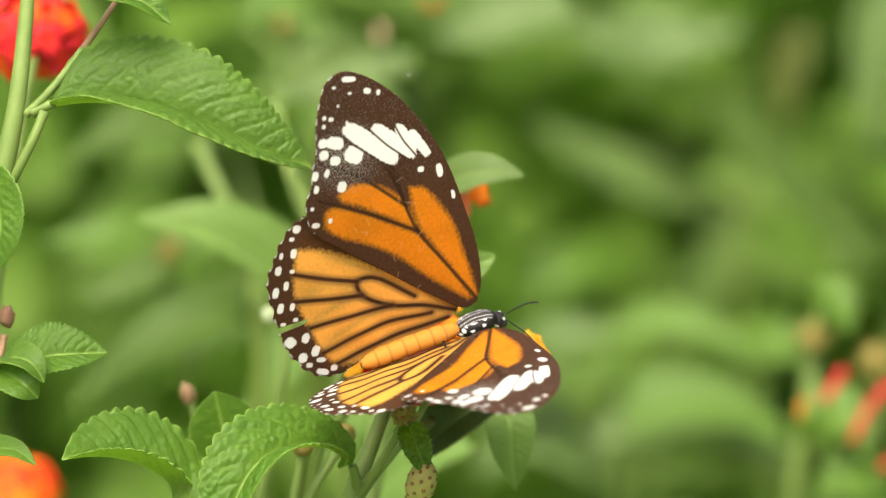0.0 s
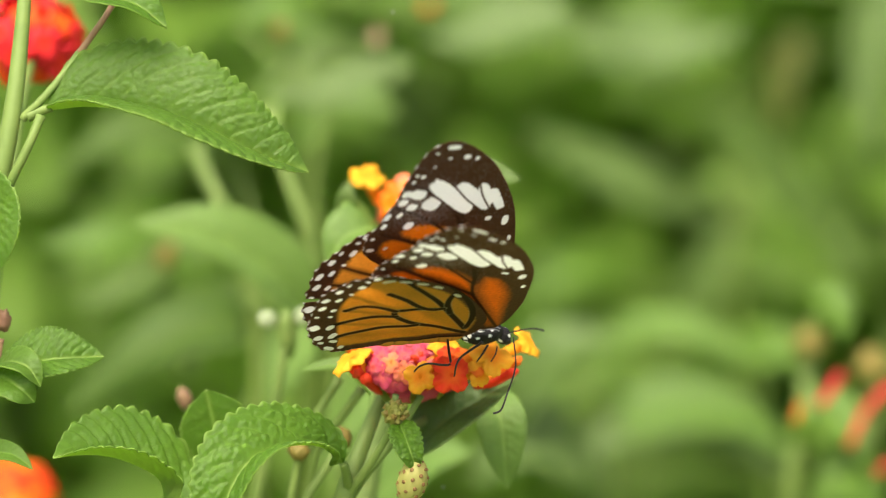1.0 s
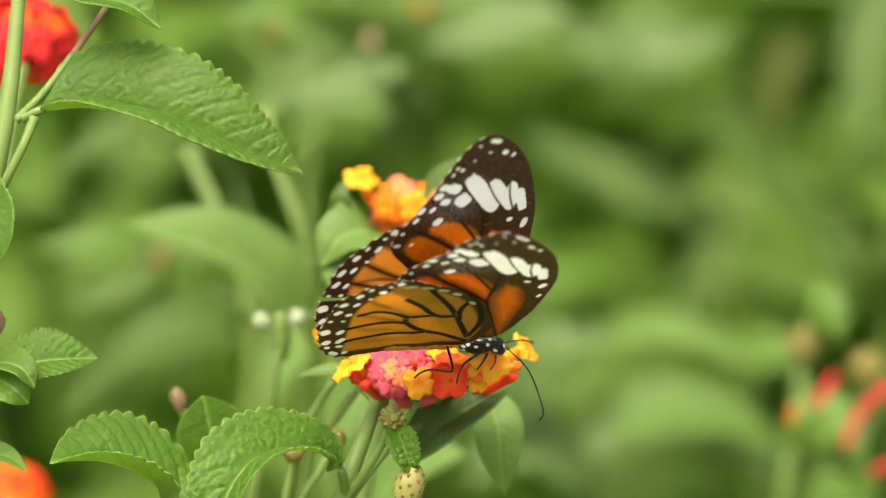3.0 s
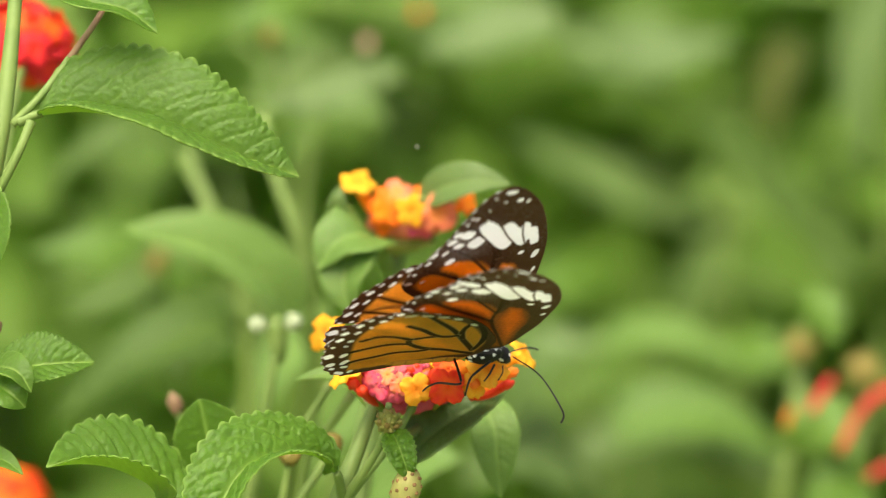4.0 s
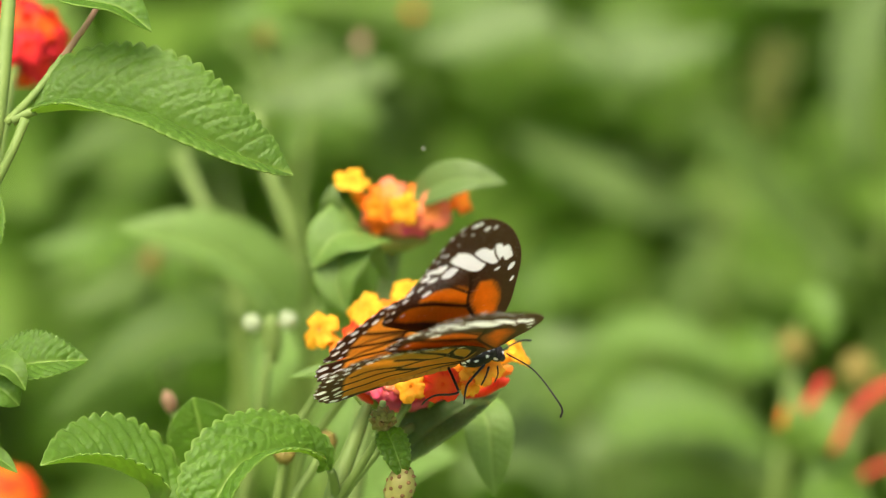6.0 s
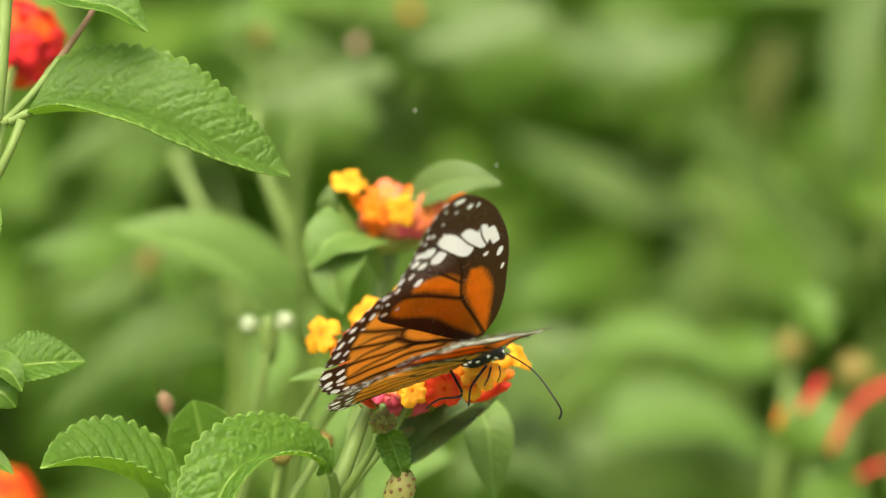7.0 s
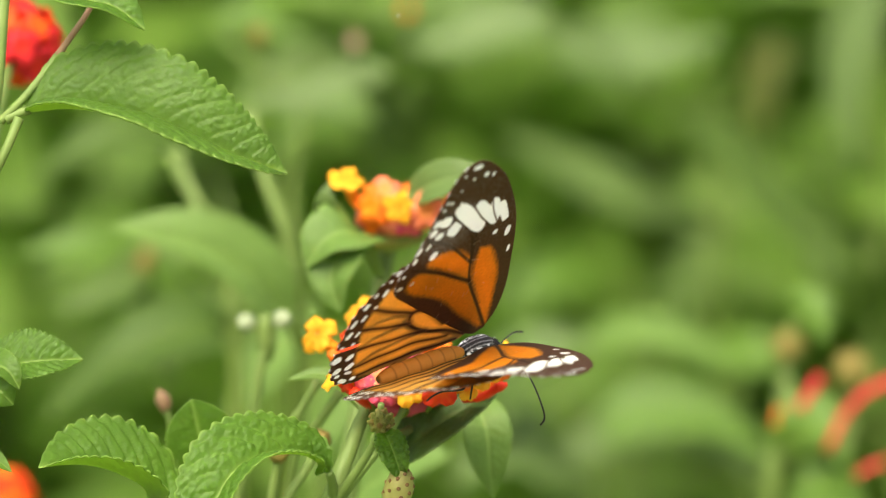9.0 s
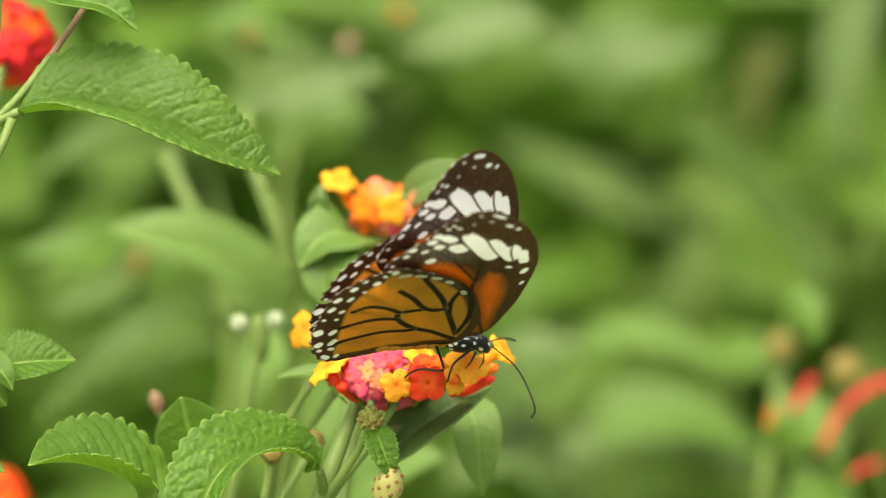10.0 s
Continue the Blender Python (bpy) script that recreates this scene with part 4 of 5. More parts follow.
bush((-0.06, 0.42, 0.0), [(-0.0429, 0.3135, 0.5621), (-0.0519, 0.3095, 0.5331), (-0.0550, 0.3053, 0.5036)], [
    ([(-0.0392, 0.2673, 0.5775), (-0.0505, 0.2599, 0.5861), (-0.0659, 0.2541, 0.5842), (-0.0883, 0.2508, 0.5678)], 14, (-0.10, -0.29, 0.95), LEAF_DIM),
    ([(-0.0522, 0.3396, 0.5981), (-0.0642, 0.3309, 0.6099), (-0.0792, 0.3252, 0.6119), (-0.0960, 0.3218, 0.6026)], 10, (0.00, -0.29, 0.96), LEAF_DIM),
    ([(-0.0543, 0.3164, 0.5700), (-0.0675, 0.3084, 0.5836), (-0.0821, 0.3046, 0.5909), (-0.0987, 0.3041, 0.5897)], 9, (0.00, -0.42, 0.91), LEAF_BACK)], "shrub with drooping leaves", 90)
bush((0.25, 1.14, 0.0), [(0.0927, 0.9850, 0.3362), (0.0953, 0.9636, 0.2775), (0.0985, 0.9460, 0.1999)], [
    ([(0.1003, 0.9352, 0.3222), (0.1164, 0.9224, 0.3486), (0.1329, 0.9164, 0.3641), (0.1502, 0.9096, 0.3455)], 18, (0.00, -0.42, 0.91), LEAF_GREY),
    ([(0.0901, 0.9404, 0.3364), (0.0664, 0.9241, 0.3533), (0.0486, 0.9113, 0.3501), (0.0362, 0.9045, 0.3315)], 18, (0.00, -0.42, 0.91), LEAF_BACK),
    ([(0.1762, 0.9300, 0.3079), (0.1588, 0.9173, 0.3345), (0.1626, 0.9147, 0.3594), (0.1775, 0.9206, 0.3757)], 18, (0.00, -0.62, 0.79), LEAF_BACK)], "shrub with broad leaves in soft shade", 100)

pale_bush = bush((-0.06, 0.52, 0.0), [(-0.0306, 0.3698, 0.6051), (-0.0343, 0.3628, 0.5856), (-0.0343, 0.3532, 0.5592)], [
    ([(-0.0082, 0.3448, 0.6242), (-0.0196, 0.3436, 0.6208), (-0.031, 0.3422, 0.6168), (-0.0467, 0.3417, 0.6154)], 5.1, (0.10, -0.60, 0.78), LEAF_GREY),
    ([(-0.0119, 0.4075, 0.5915), (-0.0228, 0.408, 0.593), (-0.0336, 0.4067, 0.5894), (-0.0413, 0.4027, 0.5785)], 5.3, (0.00, -0.50, 0.86), LEAF_BACK),
    ([(-0.054, 0.3967, 0.6203), (-0.0479, 0.3977, 0.6232), (-0.0389, 0.3962, 0.6189), (-0.0268, 0.3956, 0.6175)], 4.5, (0.00, -0.50, 0.86), LEAF_BACK)], "shrub with slender pale leaves on a tall shoot", 110)
bush((0.22, 0.90, 0.0), [(0.1167, 0.7961, 0.4609), (0.119, 0.7885, 0.4399), (0.1167, 0.774, 0.4)], [
    ([(0.0977, 0.6744, 0.5066), (0.1134, 0.6682, 0.4896), (0.1315, 0.6613, 0.4707), (0.1476, 0.6551, 0.4536)], 9.3, (0.30, -0.60, 0.74), LEAF_DIM),
    ([(0.1501, 0.5941, 0.5786), (0.1418, 0.5878, 0.5613), (0.139, 0.5809, 0.5422), (0.1427, 0.5733, 0.5213)], 7.8, (-0.20, -0.90, 0.40), LEAF_GREY),
    ([(0.0525, 0.4516, 0.4789), (0.0659, 0.4539, 0.4852), (0.0844, 0.4533, 0.4836), (0.1045, 0.4492, 0.4726)], 10.4, (0.00, -0.60, 0.80), LEAF_BACK),
    ([(0.0382, 0.4937, 0.5949), (0.0256, 0.4929, 0.5925), (0.0105, 0.4912, 0.5878), (-0.0063, 0.4909, 0.587)], 9.4, (0.00, -0.50, 0.86), LEAF_GREY),
    ([(0.043, 0.5885, 0.563), (0.0596, 0.5857, 0.5552), (0.0781, 0.5857, 0.5552), (0.0984, 0.5885, 0.563)], 11.1, (0.00, -0.50, 0.86), LEAF_GREY),
    ([(0.1381, 0.7802, 0.505), (0.1338, 0.7764, 0.4948), (0.1311, 0.772, 0.4825), (0.1294, 0.7675, 0.4702)], 7.4, (-0.20, -0.90, 0.40), LEAF_DRY)], "shrub with broad pale leaves and long hanging ones", 130)

bush((-0.05, 0.30, 0.0), [(-0.0252, 0.2585, 0.5915), (-0.0246, 0.2516, 0.5724), (-0.0233, 0.2427, 0.5478)], [
    ([(-0.0245, 0.2218, 0.6076), (-0.0308, 0.2188, 0.5994), (-0.037, 0.2159, 0.5912), (-0.0432, 0.2131, 0.5836)], 6.5, (-0.20, -0.70, 0.70), LEAF_PALE),
    ([(-0.0144, 0.2095, 0.6031), (-0.0169, 0.2062, 0.5938), (-0.0218, 0.2028, 0.5846), (-0.0267, 0.1991, 0.5743)], 5.6, (0.10, -0.80, 0.60), LEAF_PALE),
    ([(-0.0641, 0.283, 0.6001), (-0.0695, 0.2802, 0.5926), (-0.0776, 0.2784, 0.5875), (-0.0883, 0.2775, 0.585)], 5.4, (0.00, -0.60, 0.80), LEAF_DIM),
    ([(-0.0492, 0.298, 0.583), (-0.0575, 0.2952, 0.5753), (-0.0616, 0.2924, 0.5675), (-0.063, 0.2891, 0.5584)], 5.2, (0.20, -0.70, 0.70), LEAF_DIM)], "shrub shoot with pale leaves behind the stems", 140)

# faded flower heads on thin stalks
for n, (top, foot, length, r, m) in enumerate((((-0.0386, 0.2997, 0.6462), (-0.0379, 0.352, 0.6145), 4.2, 1.9, BUD), ((-0.0161, 0.3183, 0.6389), (-0.0136, 0.3704, 0.6067), 3.6, 1.7, FADED), ((-0.004, 0.4464, 0.6109), (-0.0, 0.4979, 0.577), 3.4, 1.6, ORANGE), ((-0.0641, 0.2626, 0.6026), (-0.0655, 0.3137, 0.5674), 6.0, 1.9, BUD))):
    add_stem(pale_bush, [top, pull(top, foot, 0.5), foot], 0.5, 0.7, STEM_DARK, n=8)
    add_bud(pale_bush, top, (0.2, 0, 1), length, r, m, "faded_head", n)

# ---- butterfly ----
FORE_EDGE = [(3.1, 1.5), (4.0, 4.0), (4.2, 8.1), (3.9, 12.2), (3.1, 16.3), (1.9, 21.9),
    (0.4, 26.8), (-1.9, 31.5), (-4.6, 35.7), (-7.4, 38.7), (-10.1, 40.8), (-12.6, 42.0),
    (-14.6, 41.9), (-16.0, 41.0), (-16.9, 39.4), (-17.7, 37.5), (-18.4, 35.2), (-18.7, 32.8),
    (-19.0, 31.0), (-19.9, 29.0), (-20.4, 26.6), (-21.4, 24.8), (-21.6, 22.4), (-21.2, 20.1),
    (-16.5, 15.4), (-10.4, 10.2), (-4.4, 4.9), (1.2, 1.0)]
HIND_EDGE = [(0.3, 1.2), (0.3, 6.5), (-2.6, 12.5), (-6.2, 17.8), (-10.0, 21.2), (-14.0, 23.2),
    (-18.0, 24.2), (-19.0, 24.5), (-20.6, 24.0), (-22.2, 23.1), (-24.0, 21.4), (-25.2, 19.6),
    (-26.5, 17.7), (-27.1, 15.8), (-27.1, 12.6), (-27.1, 9.7), (-26.9, 7.4), (-26.4, 4.7),
    (-25.3, 2.2), (-23.7, -0.4), (-21.8, -1.7), (-19.9, -2.2), (-14.0, -0.9), (-7.1, -0.2),
    (-0.9, 0.2)]
FORE_CELLS = [[(-5.2, 22.3), (-2.9, 21.5), (-0.7, 18.2), (0.9, 15.0), (1.8, 10.8), (2.8, 5.8), (3.3, 2.0), (1.6, 4.7), (-0.6, 8.6), (-2.8, 12.6), (-4.3, 15.5), (-5.1, 19.2)],
    [(-16.5, 24.2), (-14.5, 25.1), (-11.2, 24.6), (-7.5, 21.9), (-6.0, 19.6), (-5.0, 15.8), (-9.3, 18.8), (-13.0, 21.4), (-15.8, 23.1)],
    [(-18.7, 22.3), (-17.5, 22.7), (-13.7, 20.9), (-9.4, 18.0), (-4.8, 14.8), (-2.3, 11.1), (0.5, 6.3), (2.2, 2.3), (-1.0, 4.8), (-4.7, 8.2), (-8.8, 12.5), (-13.1, 15.6), (-16.8, 17.7), (-19.0, 20.1)]]
FORE_BAND = [(-10.2, 30.5, 5.0, 1.1, -45.2), (-6.6, 29.8, 4.1, 0.9, -45.9), (-4.5, 29.7, 2.4, 0.7, -59.8), (-2.6, 28.3, 2.4, 0.6, -62.5), (-13.1, 29.6, 1.5, 1.2, -34.4), (-15.7, 32.2, 1.4, 0.9, -25.8),
    (-16.1, 29.6, 0.8, 0.7, -17.0), (-17.6, 32.7, 0.7, 0.7, -17.1), (-17.7, 30.9, 0.7, 0.7, -17.1)]
FORE_DOTS = [(-12.1, 40.7, 1.1, 0.4, -16.7), (-9.5, 38.2, 0.6, 0.4, -25.2), (-7.8, 37.5, 0.3, 0.4, -16.4), (-12.3, 38.7, 0.3, 0.2, -16.7), (-14.4, 37.4, 0.2, 0.2, -16.9), (-14.6, 40.2, 0.3, 0.2, -16.8),
    (-16.8, 36.3, 0.3, 0.3, -17.0), (-15.8, 35.8, 0.4, 0.3, -16.9), (-17.1, 35.1, 0.3, 0.3, -17.0), (-19.5, 28.2, 0.5, 0.7, -17.2), (-17.6, 28.1, 0.4, 0.6, -30.5), (-19.6, 26.2, 0.4, 0.6, -17.2),
    (-20.6, 23.4, 0.3, 0.3, -17.3), (-20.4, 20.7, 0.6, 0.4, -17.3), (-18.1, 20.8, 0.3, 0.4, -17.1), (-15.6, 25.4, 0.7, 0.8, -26.0), (-3.0, 24.4, 0.5, 0.4, -16.2), (-0.1, 23.4, 0.5, 1.0, 3.1),
    (1.5, 19.2, 0.3, 0.7, 3.5)]
HIND_DOTS = [(-20.5, 23.1, 0.6, 0.6, -23.6), (-21.6, 21.9, 0.4, 0.3, -23.7), (-21.9, 19.7, 0.5, 0.7, -23.7), (-23.8, 20.1, 0.3, 0.5, -23.8), (-24.8, 18.0, 0.5, 0.7, -23.9), (-24.2, 15.2, 0.4, 0.7, -23.8),
    (-22.8, 17.1, 0.4, 0.3, -23.7), (-26.0, 14.8, 0.5, 0.8, -23.9), (-25.9, 12.1, 0.5, 0.8, -23.9), (-24.1, 11.6, 0.4, 0.6, -23.7), (-26.1, 9.4, 0.4, 0.3, -23.8), (-24.1, 9.4, 0.4, 0.3, -23.7),
    (-25.7, 6.0, 0.9, 0.8, -60.1), (-23.3, 5.8, 0.6, 0.8, -23.6), (-22.3, 3.1, 0.6, 0.9, -23.4), (-24.4, 2.7, 0.7, 0.8, -23.6), (-23.7, 1.1, 0.5, 0.4, -23.5), (-21.8, 1.3, 0.7, 0.4, -23.4),
    (-22.0, -0.8, 1.0, 0.5, -33.4), (-20.2, -0.8, 0.5, 0.5, -23.2)]
HIND_FIELD = [(-21.1, 19.5), (-18.8, 18.5), (-14.8, 15.9), (-8.6, 10.5), (-0.5, 1.8), (-1.0, 0.2),
    (-7.1, -0.2), (-14.0, -0.9), (-18.9, -0.3), (-20.6, 1.9), (-21.9, 7.0), (-22.9, 12.3),
    (-22.4, 16.1)]
HIND_VEINS = [[(-0.3, 1.2), (-4.8, 3.8), (-9.4, 5.7), (-13.4, 9.0), (-13.7, 11.5), (-11.2, 11.2), (-5.7, 5.7)],
    [(-13.7, 11.5), (-18.0, 13.7), (-22.7, 16.5)],
    [(-13.4, 9.0), (-18.1, 10.4), (-23.6, 12.2)],
    [(-9.4, 5.7), (-14.4, 6.3), (-22.2, 7.1)],
    [(-3.8, 2.1), (-11.0, 3.3), (-21.3, 2.3)],
    [(-1.5, 0.4), (-10.9, 0.7), (-19.5, -0.3)]]
FORE_VEINS = [[(-14.3, 32.3), (-10.5, 28.7), (-6.5, 24.3)],
    [(-10.2, 32.7), (-7.7, 29.5), (-4.1, 25.9)],
    [(-6.0, 31.8), (-5.0, 29.3), (-3.4, 26.6)],
    [(3.2, 1.9), (-1.2, 9.2), (-4.8, 15.2), (-6.2, 19.7), (-7.1, 24.5), (-8.0, 28.0)],
    [(-4.8, 15.2), (-11.2, 19.5), (-19.3, 24.3)],
    [(-6.0, 19.5), (-12.9, 26.2), (-18.4, 29.8)],
    [(-6.1, 20.0), (-9.8, 29.1), (-17.0, 34.5)]]
NOTCH = [(-27.8, 9.2), (-22.2, 8.8), (-22.7, 8.2), (-27.9, 8.0)]
HIND_VEINS_UNDER = [[(-2.1, 3.2), (-6.1, 9.6), (-9.5, 14.9), (-12.3, 18.3), (-14.5, 20.7), (-15.7, 22.1)],
    [(-6.3, 10.0), (-7.7, 13.8), (-7.9, 16.5), (-7.6, 18.7)],
    [(-2.0, 3.7), (-2.1, 6.7), (-2.9, 10.2), (-4.6, 14.3), (-6.8, 17.9), (-8.9, 20.8)],
    [(-1.9, 1.7), (-6.4, 4.3), (-9.6, 5.6), (-12.0, 7.1), (-14.4, 9.4), (-14.8, 11.1), (-13.4, 11.3), (-10.4, 11.7), (-7.9, 11.9)],
    [(-7.9, 11.9), (-9.4, 11.4), (-11.6, 12.5), (-14.1, 15.0), (-17.4, 17.6)],
    [(-14.8, 11.1), (-16.4, 12.0), (-18.3, 12.6), (-20.7, 12.7), (-22.4, 11.6)],
    [(-14.2, 9.1), (-16.5, 9.1), (-20.0, 8.5), (-23.1, 6.4)],
    [(-10.2, 5.5), (-14.6, 5.2), (-18.0, 4.5), (-22.1, 2.3)],
    [(-2.1, 0.3), (-7.0, -0.1), (-11.6, -0.7), (-16.0, -1.6), (-20.6, -2.5)]]


def inside(poly, P):
    """Even-odd test of the points P."""
    x, y = P[:, 0], P[:, 1]
    res = np.zeros(len(P), bool)
    q = np.array(poly)
    for (x0, y0), (x1, y1) in zip(q, np.roll(q, -1, 0)):
        hit = (y0 > y) != (y1 > y)
        res ^= hit & (x < (x1 - x0) * (y - y0) / (y1 - y0 + 1e-12) + x0)
    return res


def line_dist(line, P, closed=False):
    q = np.array(line, float)
    d = np.full(len(P), 1e9)
    seq = list(zip(q[:-1], q[1:])) + ([(q[-1], q[0])] if closed else [])
    for a, b in seq:
        ab = b - a
        t = np.clip(((P - a) @ ab) / (ab @ ab + 1e-12), 0, 1)
        d = np.minimum(d, np.linalg.norm(P - (a + t[:, None] * ab), axis=1))
    return d


def signed(poly, P):
    """Distance to the edge, positive inside."""
    d = line_dist(poly, P, True)
    return np.where(inside(poly, P), d, -d)


def soft(x, w):
    return np.clip(x / w + 0.5, 0, 1)


def closed_smooth(pts, n):
    return smooth_path(list(pts) + [pts[0]], n)[:-1]


BROWN = np.array((0.098, 0.045, 0.023))
WHITE = np.array((0.96, 0.96, 0.94))


def grain(P, scale, seed):
    return np.array([noise.noise(Vector((u * scale, v * scale, seed))) for u, v in P])


def paint_wing(P, fore, under):
    """Scale colours at the wing points P."""
    g1, g2 = grain(P, 0.25, 3.0), grain(P, 2.2, 7.0)
    col = np.tile(BROWN, (len(P), 1)) * (1 + 0.25 * g2[:, None])

    def lay(mask, c):
        col[:] = col * (1 - mask[:, None]) + np.asarray(c) * mask[:, None]

    if fore:
        tone = np.array((0.84, 0.305, 0.012)) if not under else np.array((0.78, 0.20, 0.012))
        for k, cell in enumerate(FORE_CELLS):
            m = soft(signed(closed_smooth(cell, 60), P) + 0.25 * g2 - (0.5 if under else 0.05), 2.2 if under else 0.9)
            lay(m, tone * (1 + 0.16 * g1[:, None] + 0.12 * g2[:, None]))
        for line in FORE_VEINS:
            lay(soft(0.26 - line_dist(smooth_path(line, 24), P), 0.22) * 0.9, BROWN * 0.5)
        spots = FORE_BAND + FORE_DOTS
        late = FORE_VEINS[:3]
    else:
        tone = np.array((0.87, 0.50, 0.100)) if not under else np.array((0.84, 0.36, 0.040))
        if under:
            m = soft(signed(closed_smooth(HIND_EDGE, 120), P) - 1.7 + 0.2 * g2, 0.6) * np.where(P[:, 0] < -21, soft(signed(closed_smooth(HIND_FIELD, 80), P) + 0.5, 0.6), 1)
        else:
            m = soft(signed(closed_smooth(HIND_FIELD, 80), P) + 0.4 + 0.3 * g2, 0.9)
        lay(m, tone * (1 + 0.18 * g1[:, None] + 0.1 * g2[:, None]))
        for line in HIND_VEINS_UNDER if under else HIND_VEINS:
            d = line_dist(smooth_path(line, 24), P)
            if under:
                lay(soft(0.62 - d, 0.12) * 0.45 * m * (0.6 + g2), (0.62, 0.50, 0.28))
                lay(soft(0.46 - d, 0.2), BROWN * 0.25)
            else:
                lay(soft(0.72 - d, 0.6) * 0.6, BROWN * 1.7)
                lay(soft(0.3 - d, 0.22), BROWN * 0.6)
        spots, late = HIND_DOTS, []
        if under:
            spots = [(x, y, a * 0.92, b * 0.92, g) for x, y, a, b, g in HIND_DOTS] + [(x, y, 0.9, 0.4, g) for x, y, g in ((-18.6, 22.2, 20), (-16.2, 22.3, 5), (-13.6, 21.9, -10), (-11.0, 20.6, -30), (-7.2, 17.2, -50))]
    g3 = grain(P, 5.0, 11.0)
    if fore:
        # pale scales dusted round the white patches, and rubbed scratches over the orange
        dust = soft(4.6 - np.hypot(P[:, 0] + 14.2, (P[:, 1] - 29.6) * 1.1), 4.0) * soft(g3 - 0.16, 0.2)
        lay(0.55 * dust, WHITE * 0.75)
        lay(0.5 * soft(g3 - 0.42, 0.1) * soft(P[:, 1] - 24, 6), WHITE * 0.4)
    if not under:
        rs = random.Random(17 + fore)
        for _ in range(26):
            x, y = rs.uniform(-16, 1), rs.uniform(3, 24)
            an, ln = rs.uniform(0, 3.1), rs.uniform(0.4, 1.3)
            lay(0.35 * soft(0.07 - line_dist([(x, y), (x + ln * math.cos(an), y + ln * math.sin(an))], P), 0.12), (0.85, 0.55, 0.30))
    for cx, cy, a, b, ang in spots:
        big = max(a, b) > 2.2
        if big:
            a, b = a * 1.03, b * (1.2 if under else 1.14)
        e = 3.6 if big else 2.6
        c, s = math.cos(math.radians(ang)), math.sin(math.radians(ang))
        dx, dy = P[:, 0] - cx, P[:, 1] - cy
        r = (np.abs((dx * c + dy * s) / a) ** e + np.abs((-dx * s + dy * c) / b) ** e) ** (1 / e)
        lay(soft(1.03 + 0.12 * g2 - r, 0.13 / max(a, b) + 0.05), WHITE)
    for line in late:
        lay(soft(0.13 - line_dist(smooth_path(line, 20), P), 0.14), BROWN)
    # white flecks in the fringe, between the vein ends
    rim = closed_smooth(FORE_EDGE if fore else HIND_EDGE, 300)
    far = np.linalg.norm(P[:, None, :] - rim[None, :, :], axis=2)
    k = far.argmin(1)
    run = np.concatenate([[0], np.cumsum(np.linalg.norm(np.diff(rim, axis=0), axis=1))])[k]
    outer = (P[:, 0] < -14.5) & ((P[:, 1] > 19.5) if fore else (P[:, 1] < 24.5))
    lay(soft(0.17 - far.min(1), 0.12) * soft(np.sin(run * 2 * math.pi / 2.2) - 0.35, 0.5) * outer * 0.6, WHITE)
    return np.clip(col, 0.002, 1)


def wing_mesh(name, fore, side, notch=False):
    """A thin two-sided wing in its own plane; side is 1 for the left and -1 for the right."""
    edge = closed_smooth(FORE_EDGE if fore else HIND_EDGE, 150)
    if not fore:
        edge = np.array([p + unit(p - np.array((-10, 8))) * 0.22 * math.sin(k * 1.1) * (30 < k < 125) for k, p in enumerate(edge)])
    step = 0.11
    lo, hi = edge.min(0) - step, edge.max(0) + step
    nx, ny = (int(s) + 2 for s in (hi - lo) / step)
    P = np.array([(lo[0] + i * step, lo[1] + j * step) for i in range(nx) for j in range(ny)])
    sd = signed(edge, P)
    if notch:
        sd = np.minimum(sd, -signed(np.array(NOTCH), P))
    keep = sd > -step * 0.75
    # points just past the edge are drawn in to it
    idx = np.where((sd < 0) & keep)[0]
    for k in idx:
        q = edge if not notch else np.vstack([edge, smooth_path(NOTCH, 40)])
        n = q[np.argmin(np.linalg.norm(q - P[k], axis=1))]
        P[k] = P[k] + unit(n - P[k]) * min(-sd[k], np.linalg.norm(n - P[k]))
    remap = -np.ones(len(P), int)
    ids = np.where(keep)[0]
    remap[ids] = np.arange(len(ids))
    quads = []
    for i in range(nx - 1):
        for j in range(ny - 1):
            q = [remap[i * ny + j], remap[(i + 1) * ny + j], remap[(i + 1) * ny + j + 1], remap[i * ny + j + 1]]
            if min(q) >= 0:
                quads.append(tuple(int(k) for k in q))
    U = P[ids]
    h = (0.25 * U[:, 1] ** 2 + 0.48 * U[:, 0] * U[:, 1]) / 100
    gap = 0.0 if fore else 0.35
    z = -h - gap + 0.06 * np.sin(U[:, 0] * 0.9 + U[:, 1] * 0.5)
    n = len(U)
    V = np.vstack([np.c_[U[:, 0], U[:, 1] * side, z + 0.05], np.c_[U[:, 0], U[:, 1] * side, z - 0.05]]) / 1000
    count = {}
    for q in quads:
        for a, b in zip(q, q[1:] + q[:1]):
            count[(a, b)] = 1
    rim = [(a, b) for a, b in count if (b, a) not in count]
    faces = [q if side > 0 else q[::-1] for q in quads] + [tuple(k + n for k in (q[::-1] if side > 0 else q)) for q in quads]
    faces += [(b, a, a + n, b + n) if side > 0 else (a, b, b + n, a + n) for a, b in rim]
    paint = np.vstack([paint_wing(U, fore, False), paint_wing(U, fore, True)])
    return mesh_of(name, V, faces, WING, paint=paint)


fly = new("butterfly")
fly.empty_display_size = 0.01
tagged(fly, "orange and black butterfly with white-spotted wings on a flower head", "butterfly")


def fur_paint(V, rule):
    return np.array([rule(v * 1000) for v in V])


